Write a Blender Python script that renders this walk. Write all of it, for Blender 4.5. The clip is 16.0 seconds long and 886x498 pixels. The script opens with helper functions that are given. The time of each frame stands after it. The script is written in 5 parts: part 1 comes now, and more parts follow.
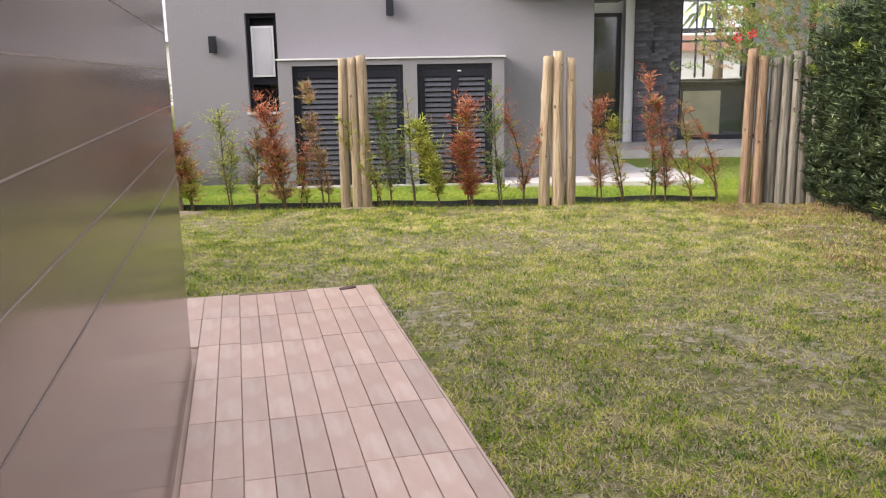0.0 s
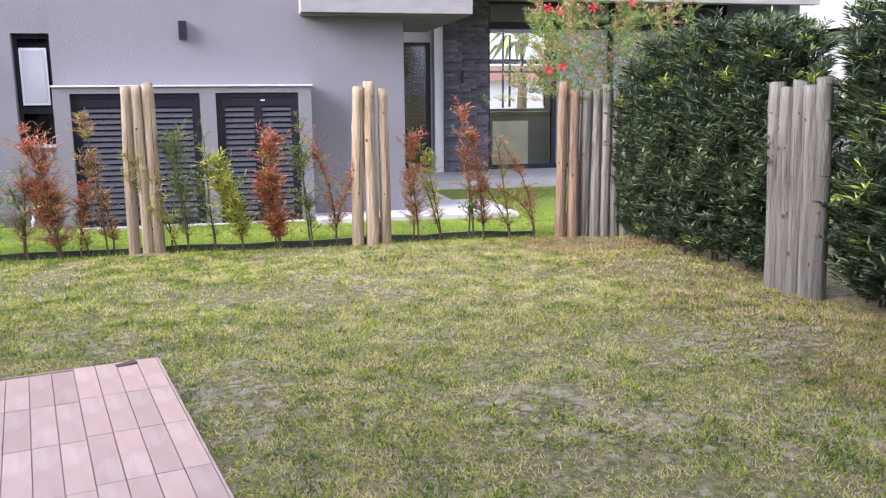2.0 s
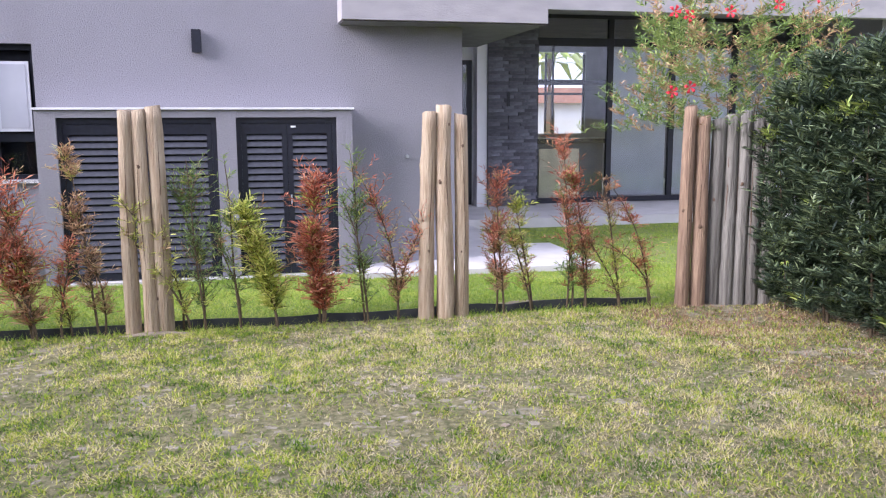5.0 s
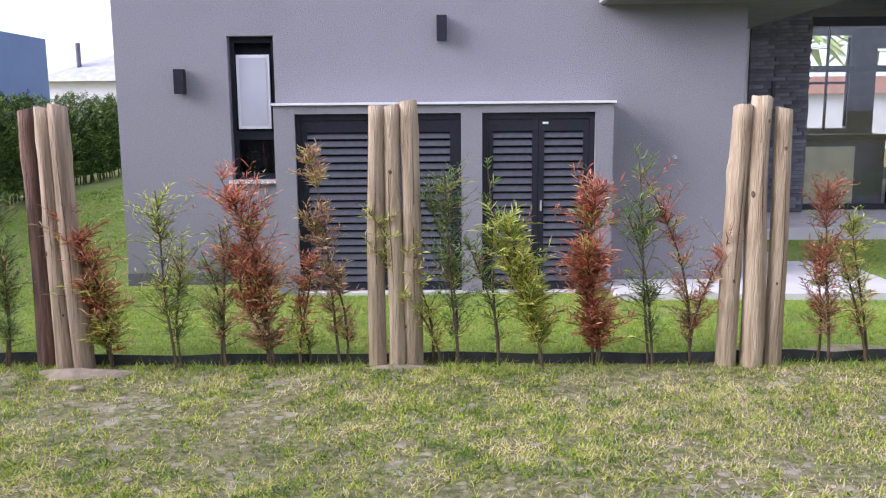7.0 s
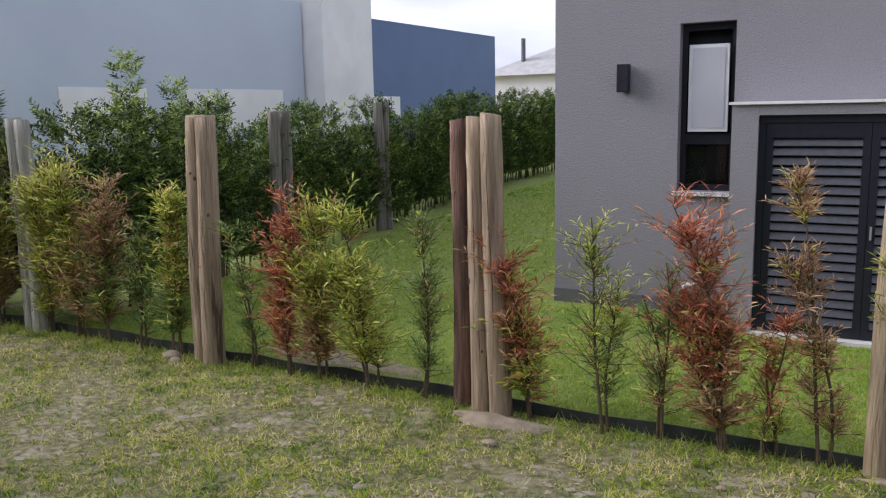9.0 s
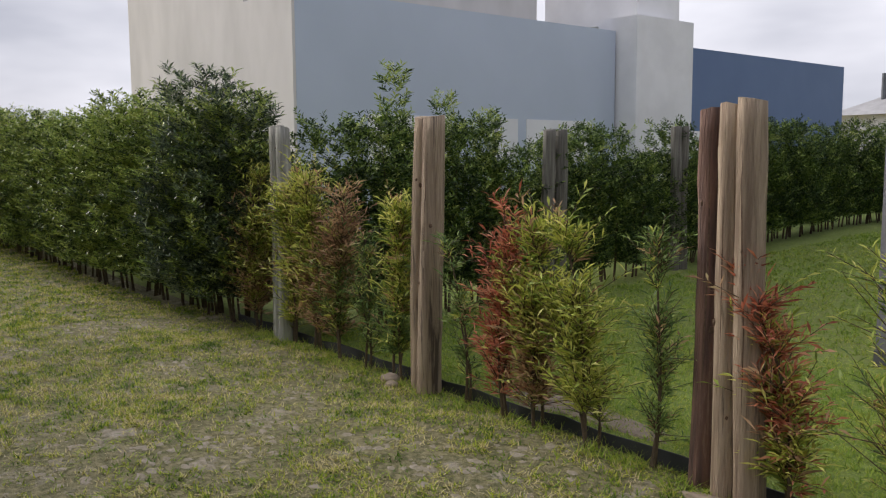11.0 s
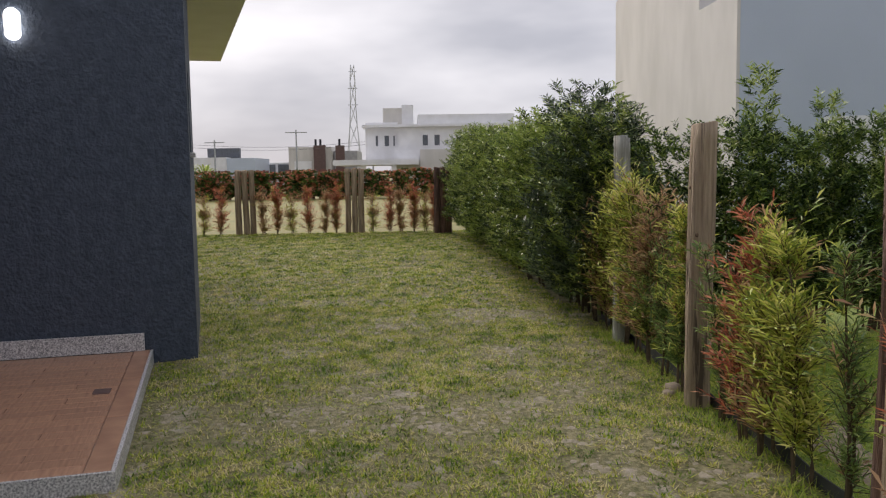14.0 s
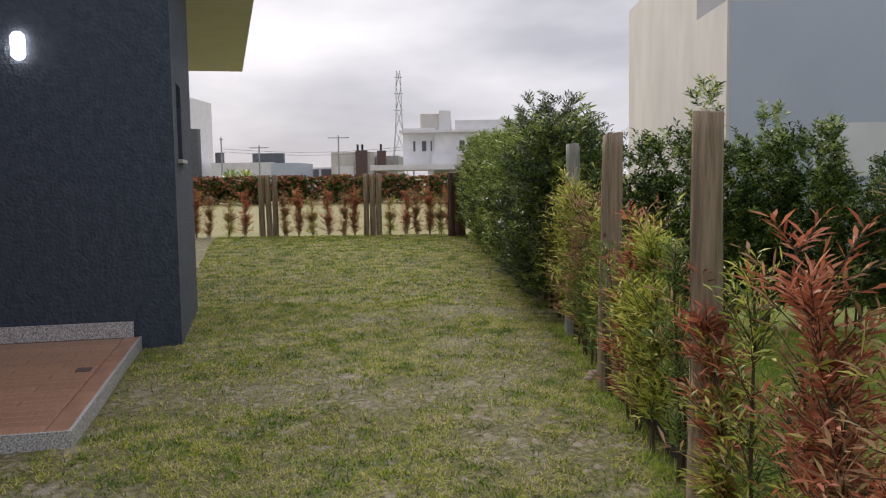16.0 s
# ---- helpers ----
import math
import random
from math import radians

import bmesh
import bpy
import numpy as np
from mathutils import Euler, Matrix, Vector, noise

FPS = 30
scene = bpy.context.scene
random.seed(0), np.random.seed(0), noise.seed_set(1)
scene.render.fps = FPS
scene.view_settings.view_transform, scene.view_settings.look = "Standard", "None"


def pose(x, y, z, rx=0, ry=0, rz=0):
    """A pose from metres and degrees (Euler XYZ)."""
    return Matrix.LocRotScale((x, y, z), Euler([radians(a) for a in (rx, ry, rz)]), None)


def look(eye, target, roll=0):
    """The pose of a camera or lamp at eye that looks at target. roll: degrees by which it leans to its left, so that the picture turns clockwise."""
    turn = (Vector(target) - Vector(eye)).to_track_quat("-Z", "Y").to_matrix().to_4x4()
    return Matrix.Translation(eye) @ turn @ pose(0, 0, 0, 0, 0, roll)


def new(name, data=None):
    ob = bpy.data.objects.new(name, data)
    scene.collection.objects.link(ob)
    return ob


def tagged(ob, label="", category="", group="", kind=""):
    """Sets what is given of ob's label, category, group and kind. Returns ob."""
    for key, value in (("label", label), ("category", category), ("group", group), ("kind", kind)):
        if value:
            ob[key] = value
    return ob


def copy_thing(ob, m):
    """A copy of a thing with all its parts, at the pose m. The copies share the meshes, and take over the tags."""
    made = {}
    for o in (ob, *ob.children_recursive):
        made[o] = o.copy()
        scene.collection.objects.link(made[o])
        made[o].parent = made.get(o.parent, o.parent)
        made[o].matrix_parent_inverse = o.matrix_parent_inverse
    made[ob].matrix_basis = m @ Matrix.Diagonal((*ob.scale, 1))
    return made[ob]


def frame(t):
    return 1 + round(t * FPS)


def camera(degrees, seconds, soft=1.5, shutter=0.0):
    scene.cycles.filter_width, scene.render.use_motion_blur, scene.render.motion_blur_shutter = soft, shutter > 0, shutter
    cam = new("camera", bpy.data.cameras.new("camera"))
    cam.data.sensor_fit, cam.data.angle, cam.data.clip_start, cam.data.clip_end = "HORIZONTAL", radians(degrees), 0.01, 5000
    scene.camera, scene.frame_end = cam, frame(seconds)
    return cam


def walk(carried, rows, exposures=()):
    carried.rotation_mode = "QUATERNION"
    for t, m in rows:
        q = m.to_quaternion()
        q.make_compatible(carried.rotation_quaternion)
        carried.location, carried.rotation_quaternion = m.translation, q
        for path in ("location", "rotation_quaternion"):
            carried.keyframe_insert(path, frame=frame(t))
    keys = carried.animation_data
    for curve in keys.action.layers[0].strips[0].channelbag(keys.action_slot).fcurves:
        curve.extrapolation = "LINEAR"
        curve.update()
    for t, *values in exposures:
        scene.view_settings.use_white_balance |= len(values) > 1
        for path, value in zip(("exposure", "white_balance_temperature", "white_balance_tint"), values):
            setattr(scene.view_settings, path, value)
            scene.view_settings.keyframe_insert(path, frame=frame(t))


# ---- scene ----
cam = camera(55.7, 16.0, 1.2)
PATH = [
    (0, (0.136, -0.139, 1.475), (0.136, 1.819, 1.065), -1.0),
    (0.5, (0.216, -0.071, 1.437), (0.402, 1.878, 1.03), -0.6),
    (1, (0.254, 0.017, 1.444), (0.561, 1.952, 1.042), -0.6),
    (1.5, (0.247, 0.247, 1.487), (0.631, 2.168, 1.085), -0.4),
    (2, (0.219, 0.537, 1.521), (0.656, 2.456, 1.166), -0.5),
    (2.5, (0.246, 0.902, 1.499), (0.7, 2.821, 1.167), -0.5),
    (3, (0.223, 1.216, 1.514), (0.687, 3.135, 1.197), -0.3),
    (3.2, (0.207, 1.405, 1.497), (0.676, 3.327, 1.199), -0.4),
    (5.5, (-0.122, 3.115, 1.594), (0.287, 5.048, 1.286), 0.0),
    (6, (-0.193, 3.452, 1.594), (0.127, 5.403, 1.288), -0.1),
    (6.5, (-0.328, 3.718, 1.59), (-0.134, 5.684, 1.28), -0.4),
    (7, (-0.437, 4.028, 1.601), (-0.47, 6.003, 1.283), -0.5),
    (7.5, (-0.527, 4.275, 1.61), (-0.885, 6.217, 1.293), -0.9),
    (8, (-0.682, 4.596, 1.582), (-1.276, 6.484, 1.293), -1.1),
    (8.5, (-0.785, 4.881, 1.634), (-1.554, 6.702, 1.332), -1.2),
    (9, (-0.882, 5.131, 1.71), (-1.854, 6.847, 1.38), -1.2),
    (9.2, (-0.937, 5.255, 1.732), (-1.967, 6.936, 1.398), -1.3),
    (11.5, (-0.996, 6.376, 1.388), (-2.69, 7.424, 1.201), 0.1),
    (12, (-0.885, 6.603, 1.38), (-2.686, 7.454, 1.197), -0.2),
    (12.5, (-0.628, 6.834, 1.443), (-2.501, 7.51, 1.251), -1.4),
    (13, (-0.581, 7.065, 1.397), (-2.508, 7.568, 1.209), -0.5),
    (13.5, (-0.358, 7.29, 1.426), (-2.335, 7.522, 1.239), -0.9),
    (14, (-0.14, 7.543, 1.439), (-2.13, 7.613, 1.254), -0.9),
    (14.5, (-0.017, 7.849, 1.449), (-2.009, 7.843, 1.261), -1.0),
    (15, (0.098, 8.084, 1.418), (-1.894, 8.041, 1.248), -0.9),
    (15.5, (0.329, 8.177, 1.408), (-1.663, 8.133, 1.243), -0.6),
    (16, (0.463, 8.264, 1.433), (-1.529, 8.223, 1.261), -0.8),
]
EXPOSURES = [(0, 1.60, 7050, 15), (1, 1.74, 6500, 18), (2.5, 1.80, 5900, 23), (5.5, 1.66, 5800, 24), (7, 1.48, 5850, 22), (8, 1.10, 6100, 18), (9, 0.88, 6250, 16), (11.5, 0.50, 6700, 14), (16, 0.50, 6850, 14)]
walk(cam, [(t, look(eye, target, roll)) for t, eye, target, roll in PATH], EXPOSURES)

# ---- world, sun, exposure ----
SUN_YAW, SUN_ELEV = 106.0, 26.0      # where the light comes from behind the cloud, degrees anticlockwise from +y, and height
world = bpy.data.worlds.new("world")
scene.world = world
world.use_nodes = True
wn, wl = world.node_tree.nodes, world.node_tree.links
wn.clear()
w_out = wn.new("ShaderNodeOutputWorld")
w_bg = wn.new("ShaderNodeBackground")
w_bg.inputs["Strength"].default_value = 0.096
sky = wn.new("ShaderNodeTexSky")
sky.sky_type = "NISHITA"
sky.sun_disc = False
sky.sun_elevation = radians(SUN_ELEV)
sky.sun_rotation = radians(-SUN_YAW)
w_tc = wn.new("ShaderNodeTexCoord")
w_map = wn.new("ShaderNodeMapping")
w_map.inputs["Scale"].default_value = (1.0, 1.0, 3.2)
w_noise = wn.new("ShaderNodeTexNoise")
w_noise.inputs["Scale"].default_value = 1.7
w_noise.inputs["Detail"].default_value = 5.0
w_noise.inputs["Roughness"].default_value = 0.48
w_ramp = wn.new("ShaderNodeValToRGB")
w_ramp.color_ramp.elements[0].position = 0.40
w_ramp.color_ramp.elements[0].color = (0.36, 0.385, 0.44, 1)
w_ramp.color_ramp.elements[1].position = 0.70
w_ramp.color_ramp.elements[1].color = (0.84, 0.86, 0.90, 1)
w_gain = wn.new("ShaderNodeMix")
w_gain.data_type, w_gain.blend_type = "RGBA", "MULTIPLY"
w_gain.inputs["Factor"].default_value = 1.0
w_gain.inputs["B"].default_value = (10.0, 10.0, 10.2, 1)
w_mix = wn.new("ShaderNodeMix")
w_mix.data_type = "RGBA"
w_mix.inputs["Factor"].default_value = 0.97
wl.new(w_tc.outputs["Generated"], w_map.inputs["Vector"])
wl.new(w_map.outputs["Vector"], w_noise.inputs["Vector"])
wl.new(w_noise.outputs["Fac"], w_ramp.inputs["Fac"])
wl.new(w_ramp.outputs["Color"], w_gain.inputs["A"])
wl.new(sky.outputs["Color"], w_mix.inputs["A"])
wl.new(w_gain.outputs["Result"], w_mix.inputs["B"])
wl.new(w_mix.outputs["Result"], w_bg.inputs["Color"])
wl.new(w_bg.outputs["Background"], w_out.inputs["Surface"])

sun = new("sun", bpy.data.lights.new("sun", "SUN"))
sun.data.energy = 2.3
sun.data.angle = radians(35)
sun.data.color = (1.0, 0.95, 0.88)
_d = Vector((-math.sin(radians(SUN_YAW)) * math.cos(radians(SUN_ELEV)), math.cos(radians(SUN_YAW)) * math.cos(radians(SUN_ELEV)), math.sin(radians(SUN_ELEV))))
sun.matrix_world = look(_d * 50, (0, 0, 0))


# ---- materials ----
def mat(name, color, rough=0.8, color2=None, scale=4.0, detail=4.0, bump=0.0, bump_scale=60.0, metal=0.0,
        spots=None, spot_scale=1.2, spot_lo=0.5, spot_hi=0.62, stretch=(1, 1, 1), island=0.0, per_object=0.0, bump_dist=0.01, spec=0.5, spot_fac=1.0):
    """A surface: two colours mixed by fine noise, patches of a third one by coarse noise, and a fine relief."""
    m = bpy.data.materials.new(name)
    m.use_nodes = True
    n, l = m.node_tree.nodes, m.node_tree.links
    b = n["Principled BSDF"]
    b.inputs["Roughness"].default_value = rough
    b.inputs["Metallic"].default_value = metal
    b.inputs["Specular IOR Level"].default_value = spec
    tc = n.new("ShaderNodeTexCoord")
    mp = n.new("ShaderNodeMapping")
    mp.inputs["Scale"].default_value = stretch
    l.new(tc.outputs["Object"], mp.inputs["Vector"])
    c2 = color2 or tuple(c * 0.8 for c in color)
    nz = n.new("ShaderNodeTexNoise")
    nz.inputs["Scale"].default_value = scale
    nz.inputs["Detail"].default_value = detail
    l.new(mp.outputs["Vector"], nz.inputs["Vector"])
    rp = n.new("ShaderNodeValToRGB")
    rp.color_ramp.elements[0].position, rp.color_ramp.elements[1].position = 0.35, 0.65
    rp.color_ramp.elements[0].color, rp.color_ramp.elements[1].color = (*c2, 1), (*color, 1)
    l.new(nz.outputs["Fac"], rp.inputs["Fac"])
    out = rp.outputs["Color"]
    if spots:
        nz2 = n.new("ShaderNodeTexNoise")
        nz2.inputs["Scale"].default_value = spot_scale
        nz2.inputs["Detail"].default_value = 6.0
        nz2.inputs["Roughness"].default_value = 0.62
        l.new(mp.outputs["Vector"], nz2.inputs["Vector"])
        mr = n.new("ShaderNodeMapRange")
        mr.inputs["From Min"].default_value, mr.inputs["From Max"].default_value = spot_lo, spot_hi
        mr.inputs["To Max"].default_value = spot_fac
        l.new(nz2.outputs["Fac"], mr.inputs["Value"])
        mx = n.new("ShaderNodeMix")
        mx.data_type = "RGBA"
        mx.inputs["B"].default_value = (*spots, 1)
        l.new(mr.outputs["Result"], mx.inputs["Factor"])
        l.new(out, mx.inputs["A"])
        out = mx.outputs["Result"]
    if island or per_object:
        if island:
            src = n.new("ShaderNodeNewGeometry").outputs["Random Per Island"]
        else:
            src = n.new("ShaderNodeObjectInfo").outputs["Random"]
        k = island or per_object
        mr = n.new("ShaderNodeMapRange")
        mr.inputs["To Min"].default_value, mr.inputs["To Max"].default_value = 1 - k, 1 + k
        l.new(src, mr.inputs["Value"])
        hs = n.new("ShaderNodeHueSaturation")
        l.new(mr.outputs["Result"], hs.inputs["Value"])
        l.new(out, hs.inputs["Color"])
        out = hs.outputs["Color"]
    l.new(out, b.inputs["Base Color"])
    if bump:
        nb = n.new("ShaderNodeTexNoise")
        nb.inputs["Scale"].default_value = bump_scale
        nb.inputs["Detail"].default_value = 3.0
        l.new(mp.outputs["Vector"], nb.inputs["Vector"])
        bp = n.new("ShaderNodeBump")
        bp.inputs["Strength"].default_value = bump
        bp.inputs["Distance"].default_value = bump_dist
        l.new(nb.outputs["Fac"], bp.inputs["Height"])
        l.new(bp.outputs["Normal"], b.inputs["Normal"])
    return m


M_lawn = mat("patchy_lawn", (0.28, 0.25, 0.13), 0.95, (0.105, 0.105, 0.038), 26, 8, 0.9, 90, spots=(0.42, 0.37, 0.31), spot_scale=3.2, spot_lo=0.57, spot_hi=0.68, bump_dist=0.02, spot_fac=0.8)
M_lawn_n = mat("mown_lawn", (0.26, 0.33, 0.065), 0.95, (0.17, 0.235, 0.05), 22, 8, 0.8, 90, spots=(0.27, 0.25, 0.10), spot_scale=0.5, spot_lo=0.50, spot_hi=0.68, bump_dist=0.02, spot_fac=0.6)
M_field = mat("dry_field", (0.23, 0.20, 0.05), 0.95, (0.17, 0.16, 0.04), 0.8, 8, 0.5, 20)
M_soil = mat("sandy_soil", (0.36, 0.29, 0.22), 0.95, (0.25, 0.2, 0.15), 14, 6, 0.8, 60)
M_stucco = mat("grey_textured_render", (0.250, 0.242, 0.272), 0.92, (0.222, 0.216, 0.246), 60, 4, 0.55, 85, spots=(0.20, 0.19, 0.21), spot_scale=0.6, spot_lo=0.5, spot_hi=0.75, bump_dist=0.02, spot_fac=0.5)
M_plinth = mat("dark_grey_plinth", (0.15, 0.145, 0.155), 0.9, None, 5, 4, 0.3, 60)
M_flash = mat("white_metal_flashing", (0.72, 0.72, 0.74), 0.45, (0.6, 0.6, 0.62), 6)
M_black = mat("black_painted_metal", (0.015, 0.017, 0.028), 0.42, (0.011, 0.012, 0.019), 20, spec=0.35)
M_slat = mat("black_louver_slat", (0.058, 0.060, 0.078), 0.35, (0.04, 0.042, 0.056), 20)
M_white = mat("white_paint", (0.78, 0.78, 0.80), 0.7, (0.70, 0.70, 0.72), 1.5, spots=(0.6, 0.6, 0.6), spot_scale=0.7, spot_lo=0.55, spot_hi=0.8, spot_fac=0.4)
M_ceil = mat("roof_concrete", (0.36, 0.34, 0.35), 0.85, (0.28, 0.27, 0.28), 2.0, 8, 0.3, 30, stretch=(1, 1, 3))
M_stone = mat("dark_slate", (0.15, 0.15, 0.18), 0.75, (0.08, 0.08, 0.10), 10, 6, 0.7, 40, per_object=0.4)
M_slab = mat("pale_concrete_paving", (0.62, 0.60, 0.60), 0.8, (0.52, 0.50, 0.50), 2.5, 6, 0.2, 80)
M_tile = mat("pinkish_wood_look_tile", (0.56, 0.40, 0.335), 0.34, (0.51, 0.345, 0.285), 4, 8, 0.05, 60, stretch=(3, 1.2, 1), per_object=0.14, spots=(0.62, 0.52, 0.46), spot_scale=2.5, spot_lo=0.5, spot_hi=0.7, spot_fac=0.6)
M_deck = mat("red_brown_wood_look_tile", (0.50, 0.285, 0.185), 0.36, (0.34, 0.18, 0.115), 5, 8, 0.05, 60, stretch=(1, 9, 1), per_object=0.10)
M_grout = mat("grey_brown_grout", (0.46, 0.34, 0.29), 0.9)
M_granite = mat("speckled_grey_granite", (0.76, 0.75, 0.76), 0.4, (0.22, 0.22, 0.24), 90, 2)
M_panel = mat("polished_taupe_porcelain", (0.155, 0.112, 0.098), 0.16, (0.125, 0.092, 0.082), 1.5, 4)
M_joint = mat("pale_tile_joint", (0.25, 0.20, 0.18), 0.8)
M_myhouse = mat("dark_slate_blue_textured_render", (0.066, 0.086, 0.125), 0.8, (0.046, 0.061, 0.090), 12, 5, 1.0, 34, bump_dist=0.02)
M_soffit = mat("cream_soffit", (0.92, 0.90, 0.86), 0.85, (0.88, 0.86, 0.81), 2)
M_postl = mat("tan_eucalyptus_wood", (0.56, 0.455, 0.325), 0.8, (0.34, 0.25, 0.16), 5, 10, 1.0, 22, stretch=(6, 6, 0.5), per_object=0.12, spots=(0.24, 0.165, 0.105), spot_scale=2.6, spot_lo=0.53, spot_hi=0.66, bump_dist=0.02)
M_postm = mat("brown_grey_wood", (0.50, 0.39, 0.28), 0.85, (0.25, 0.18, 0.125), 5, 10, 1.0, 22, stretch=(7, 7, 0.4), per_object=0.15, spots=(0.10, 0.07, 0.05), spot_scale=2.6, spot_lo=0.57, spot_hi=0.66, bump_dist=0.02)
M_postd = mat("brown_eucalyptus_wood", (0.23, 0.125, 0.09), 0.85, (0.09, 0.052, 0.042), 5, 10, 1.0, 22, stretch=(6, 6, 0.5), per_object=0.2, spots=(0.46, 0.34, 0.25), spot_scale=2.6, spot_lo=0.60, spot_hi=0.7, bump_dist=0.02)
M_postb = mat("brown_bark_stained_wood", (0.36, 0.25, 0.165), 0.85, (0.19, 0.12, 0.08), 5, 10, 1.0, 22, stretch=(6, 6, 0.5), per_object=0.15, spots=(0.10, 0.065, 0.05), spot_scale=2.6, spot_lo=0.57, spot_hi=0.66, bump_dist=0.02)
M_postp = mat("pale_silver_grey_wood", (0.50, 0.50, 0.45), 0.88, (0.27, 0.265, 0.235), 5, 10, 1.0, 22, stretch=(7, 7, 0.4), per_object=0.12, spots=(0.15, 0.14, 0.12), spot_scale=2.6, spot_lo=0.60, spot_hi=0.7, bump_dist=0.02)
M_postg = mat("weathered_grey_wood", (0.28, 0.265, 0.23), 0.88, (0.125, 0.115, 0.10), 5, 10, 1.0, 22, stretch=(7, 7, 0.4), per_object=0.2, spots=(0.12, 0.105, 0.09), spot_scale=2.6, spot_lo=0.58, spot_hi=0.68, bump_dist=0.02)
M_edging = mat("black_plastic_edging", (0.02, 0.024, 0.028), 0.6, (0.05, 0.052, 0.055), 6)
M_stem = mat("plant_stem", (0.12, 0.085, 0.05), 0.9, (0.07, 0.05, 0.03), 30)
M_hib = mat("red_petal", (0.75, 0.03, 0.05), 0.6, (0.6, 0.02, 0.04), 5)
M_gwall = mat("grey_blue_painted_wall", (0.50, 0.56, 0.66), 0.9, (0.47, 0.53, 0.625), 0.7, 5, 0.15, 40)
M_gend = mat("light_grey_cement_render", (0.64, 0.615, 0.59), 0.9, (0.55, 0.53, 0.505), 1.5, 8, 0.2, 40, stretch=(1, 1, 0.4))
M_blue = mat("blue_painted_wall", (0.13, 0.19, 0.33), 0.9, (0.115, 0.17, 0.30), 0.8)
M_rooftile = mat("grey_roof", (0.42, 0.42, 0.43), 0.8, (0.34, 0.34, 0.35), 3)
M_terra = mat("terracotta_roof", (0.50, 0.25, 0.17), 0.85, (0.40, 0.20, 0.14), 3)
M_dkgrey = mat("far_dark_grey", (0.13, 0.14, 0.16), 0.9)
M_chim = mat("brown_chimney", (0.14, 0.09, 0.085), 0.9)
M_chimr = mat("red_brown_timber", (0.24, 0.10, 0.07), 0.9, (0.17, 0.07, 0.05), 3, per_object=0.2)
M_tileedge = mat("pinkish_tile_edge", (0.52, 0.38, 0.33), 0.5, (0.42, 0.30, 0.26), 6)
M_knot = mat("dark_knot_wood", (0.17, 0.11, 0.07), 0.9, (0.09, 0.055, 0.035), 40)
M_bare = mat("pale_dry_soil", (0.36, 0.315, 0.25), 0.95, (0.24, 0.21, 0.14), 30, 6, 0.8, 80)
M_pylon = mat("hazy_grey_steel", (0.55, 0.57, 0.60), 0.8)
M_deck2 = mat("red_brown_border_tile", (0.50, 0.285, 0.185), 0.36, (0.34, 0.18, 0.115), 5, 8, 0.05, 60, stretch=(1, 1, 1), per_object=0.10)
M_steel = mat("galvanised_steel", (0.42, 0.44, 0.46), 0.6, metal=0.4)
M_pvc = mat("white_plastic_pipe", (0.75, 0.75, 0.74), 0.4)
M_cream = mat("cream_cabinet", (0.85, 0.76, 0.52), 0.5)
M_wire = mat("galvanised_wire", (0.5, 0.5, 0.52), 0.45, metal=0.7)
M_room = mat("interior_wall", (0.55, 0.56, 0.57), 0.8)
M_curt = mat("frosted_blind", (0.40, 0.41, 0.46), 0.6, (0.34, 0.35, 0.40), 2)
M_blind = mat("grey_blind", (0.60, 0.61, 0.66), 0.8, (0.52, 0.53, 0.58), 2)


def glass_mat(name, tint, rough=0.02, mix=0.35):
    m = bpy.data.materials.new(name)
    m.use_nodes = True
    n, l = m.node_tree.nodes, m.node_tree.links
    n.clear()
    out, mx = n.new("ShaderNodeOutputMaterial"), n.new("ShaderNodeMixShader")
    tr, gl, fr = n.new("ShaderNodeBsdfTransparent"), n.new("ShaderNodeBsdfGlossy"), n.new("ShaderNodeFresnel")
    tr.inputs["Color"].default_value = (*tint, 1)
    gl.inputs["Roughness"].default_value = rough
    fr.inputs["IOR"].default_value = 1.5
    ma = n.new("ShaderNodeMath")
    ma.operation = "ADD"
    ma.inputs[1].default_value = mix
    l.new(fr.outputs["Fac"], ma.inputs[0])
    l.new(ma.outputs["Value"], mx.inputs["Fac"])
    l.new(tr.outputs["BSDF"], mx.inputs[1])
    l.new(gl.outputs["BSDF"], mx.inputs[2])
    l.new(mx.outputs["Shader"], out.inputs["Surface"])
    return m


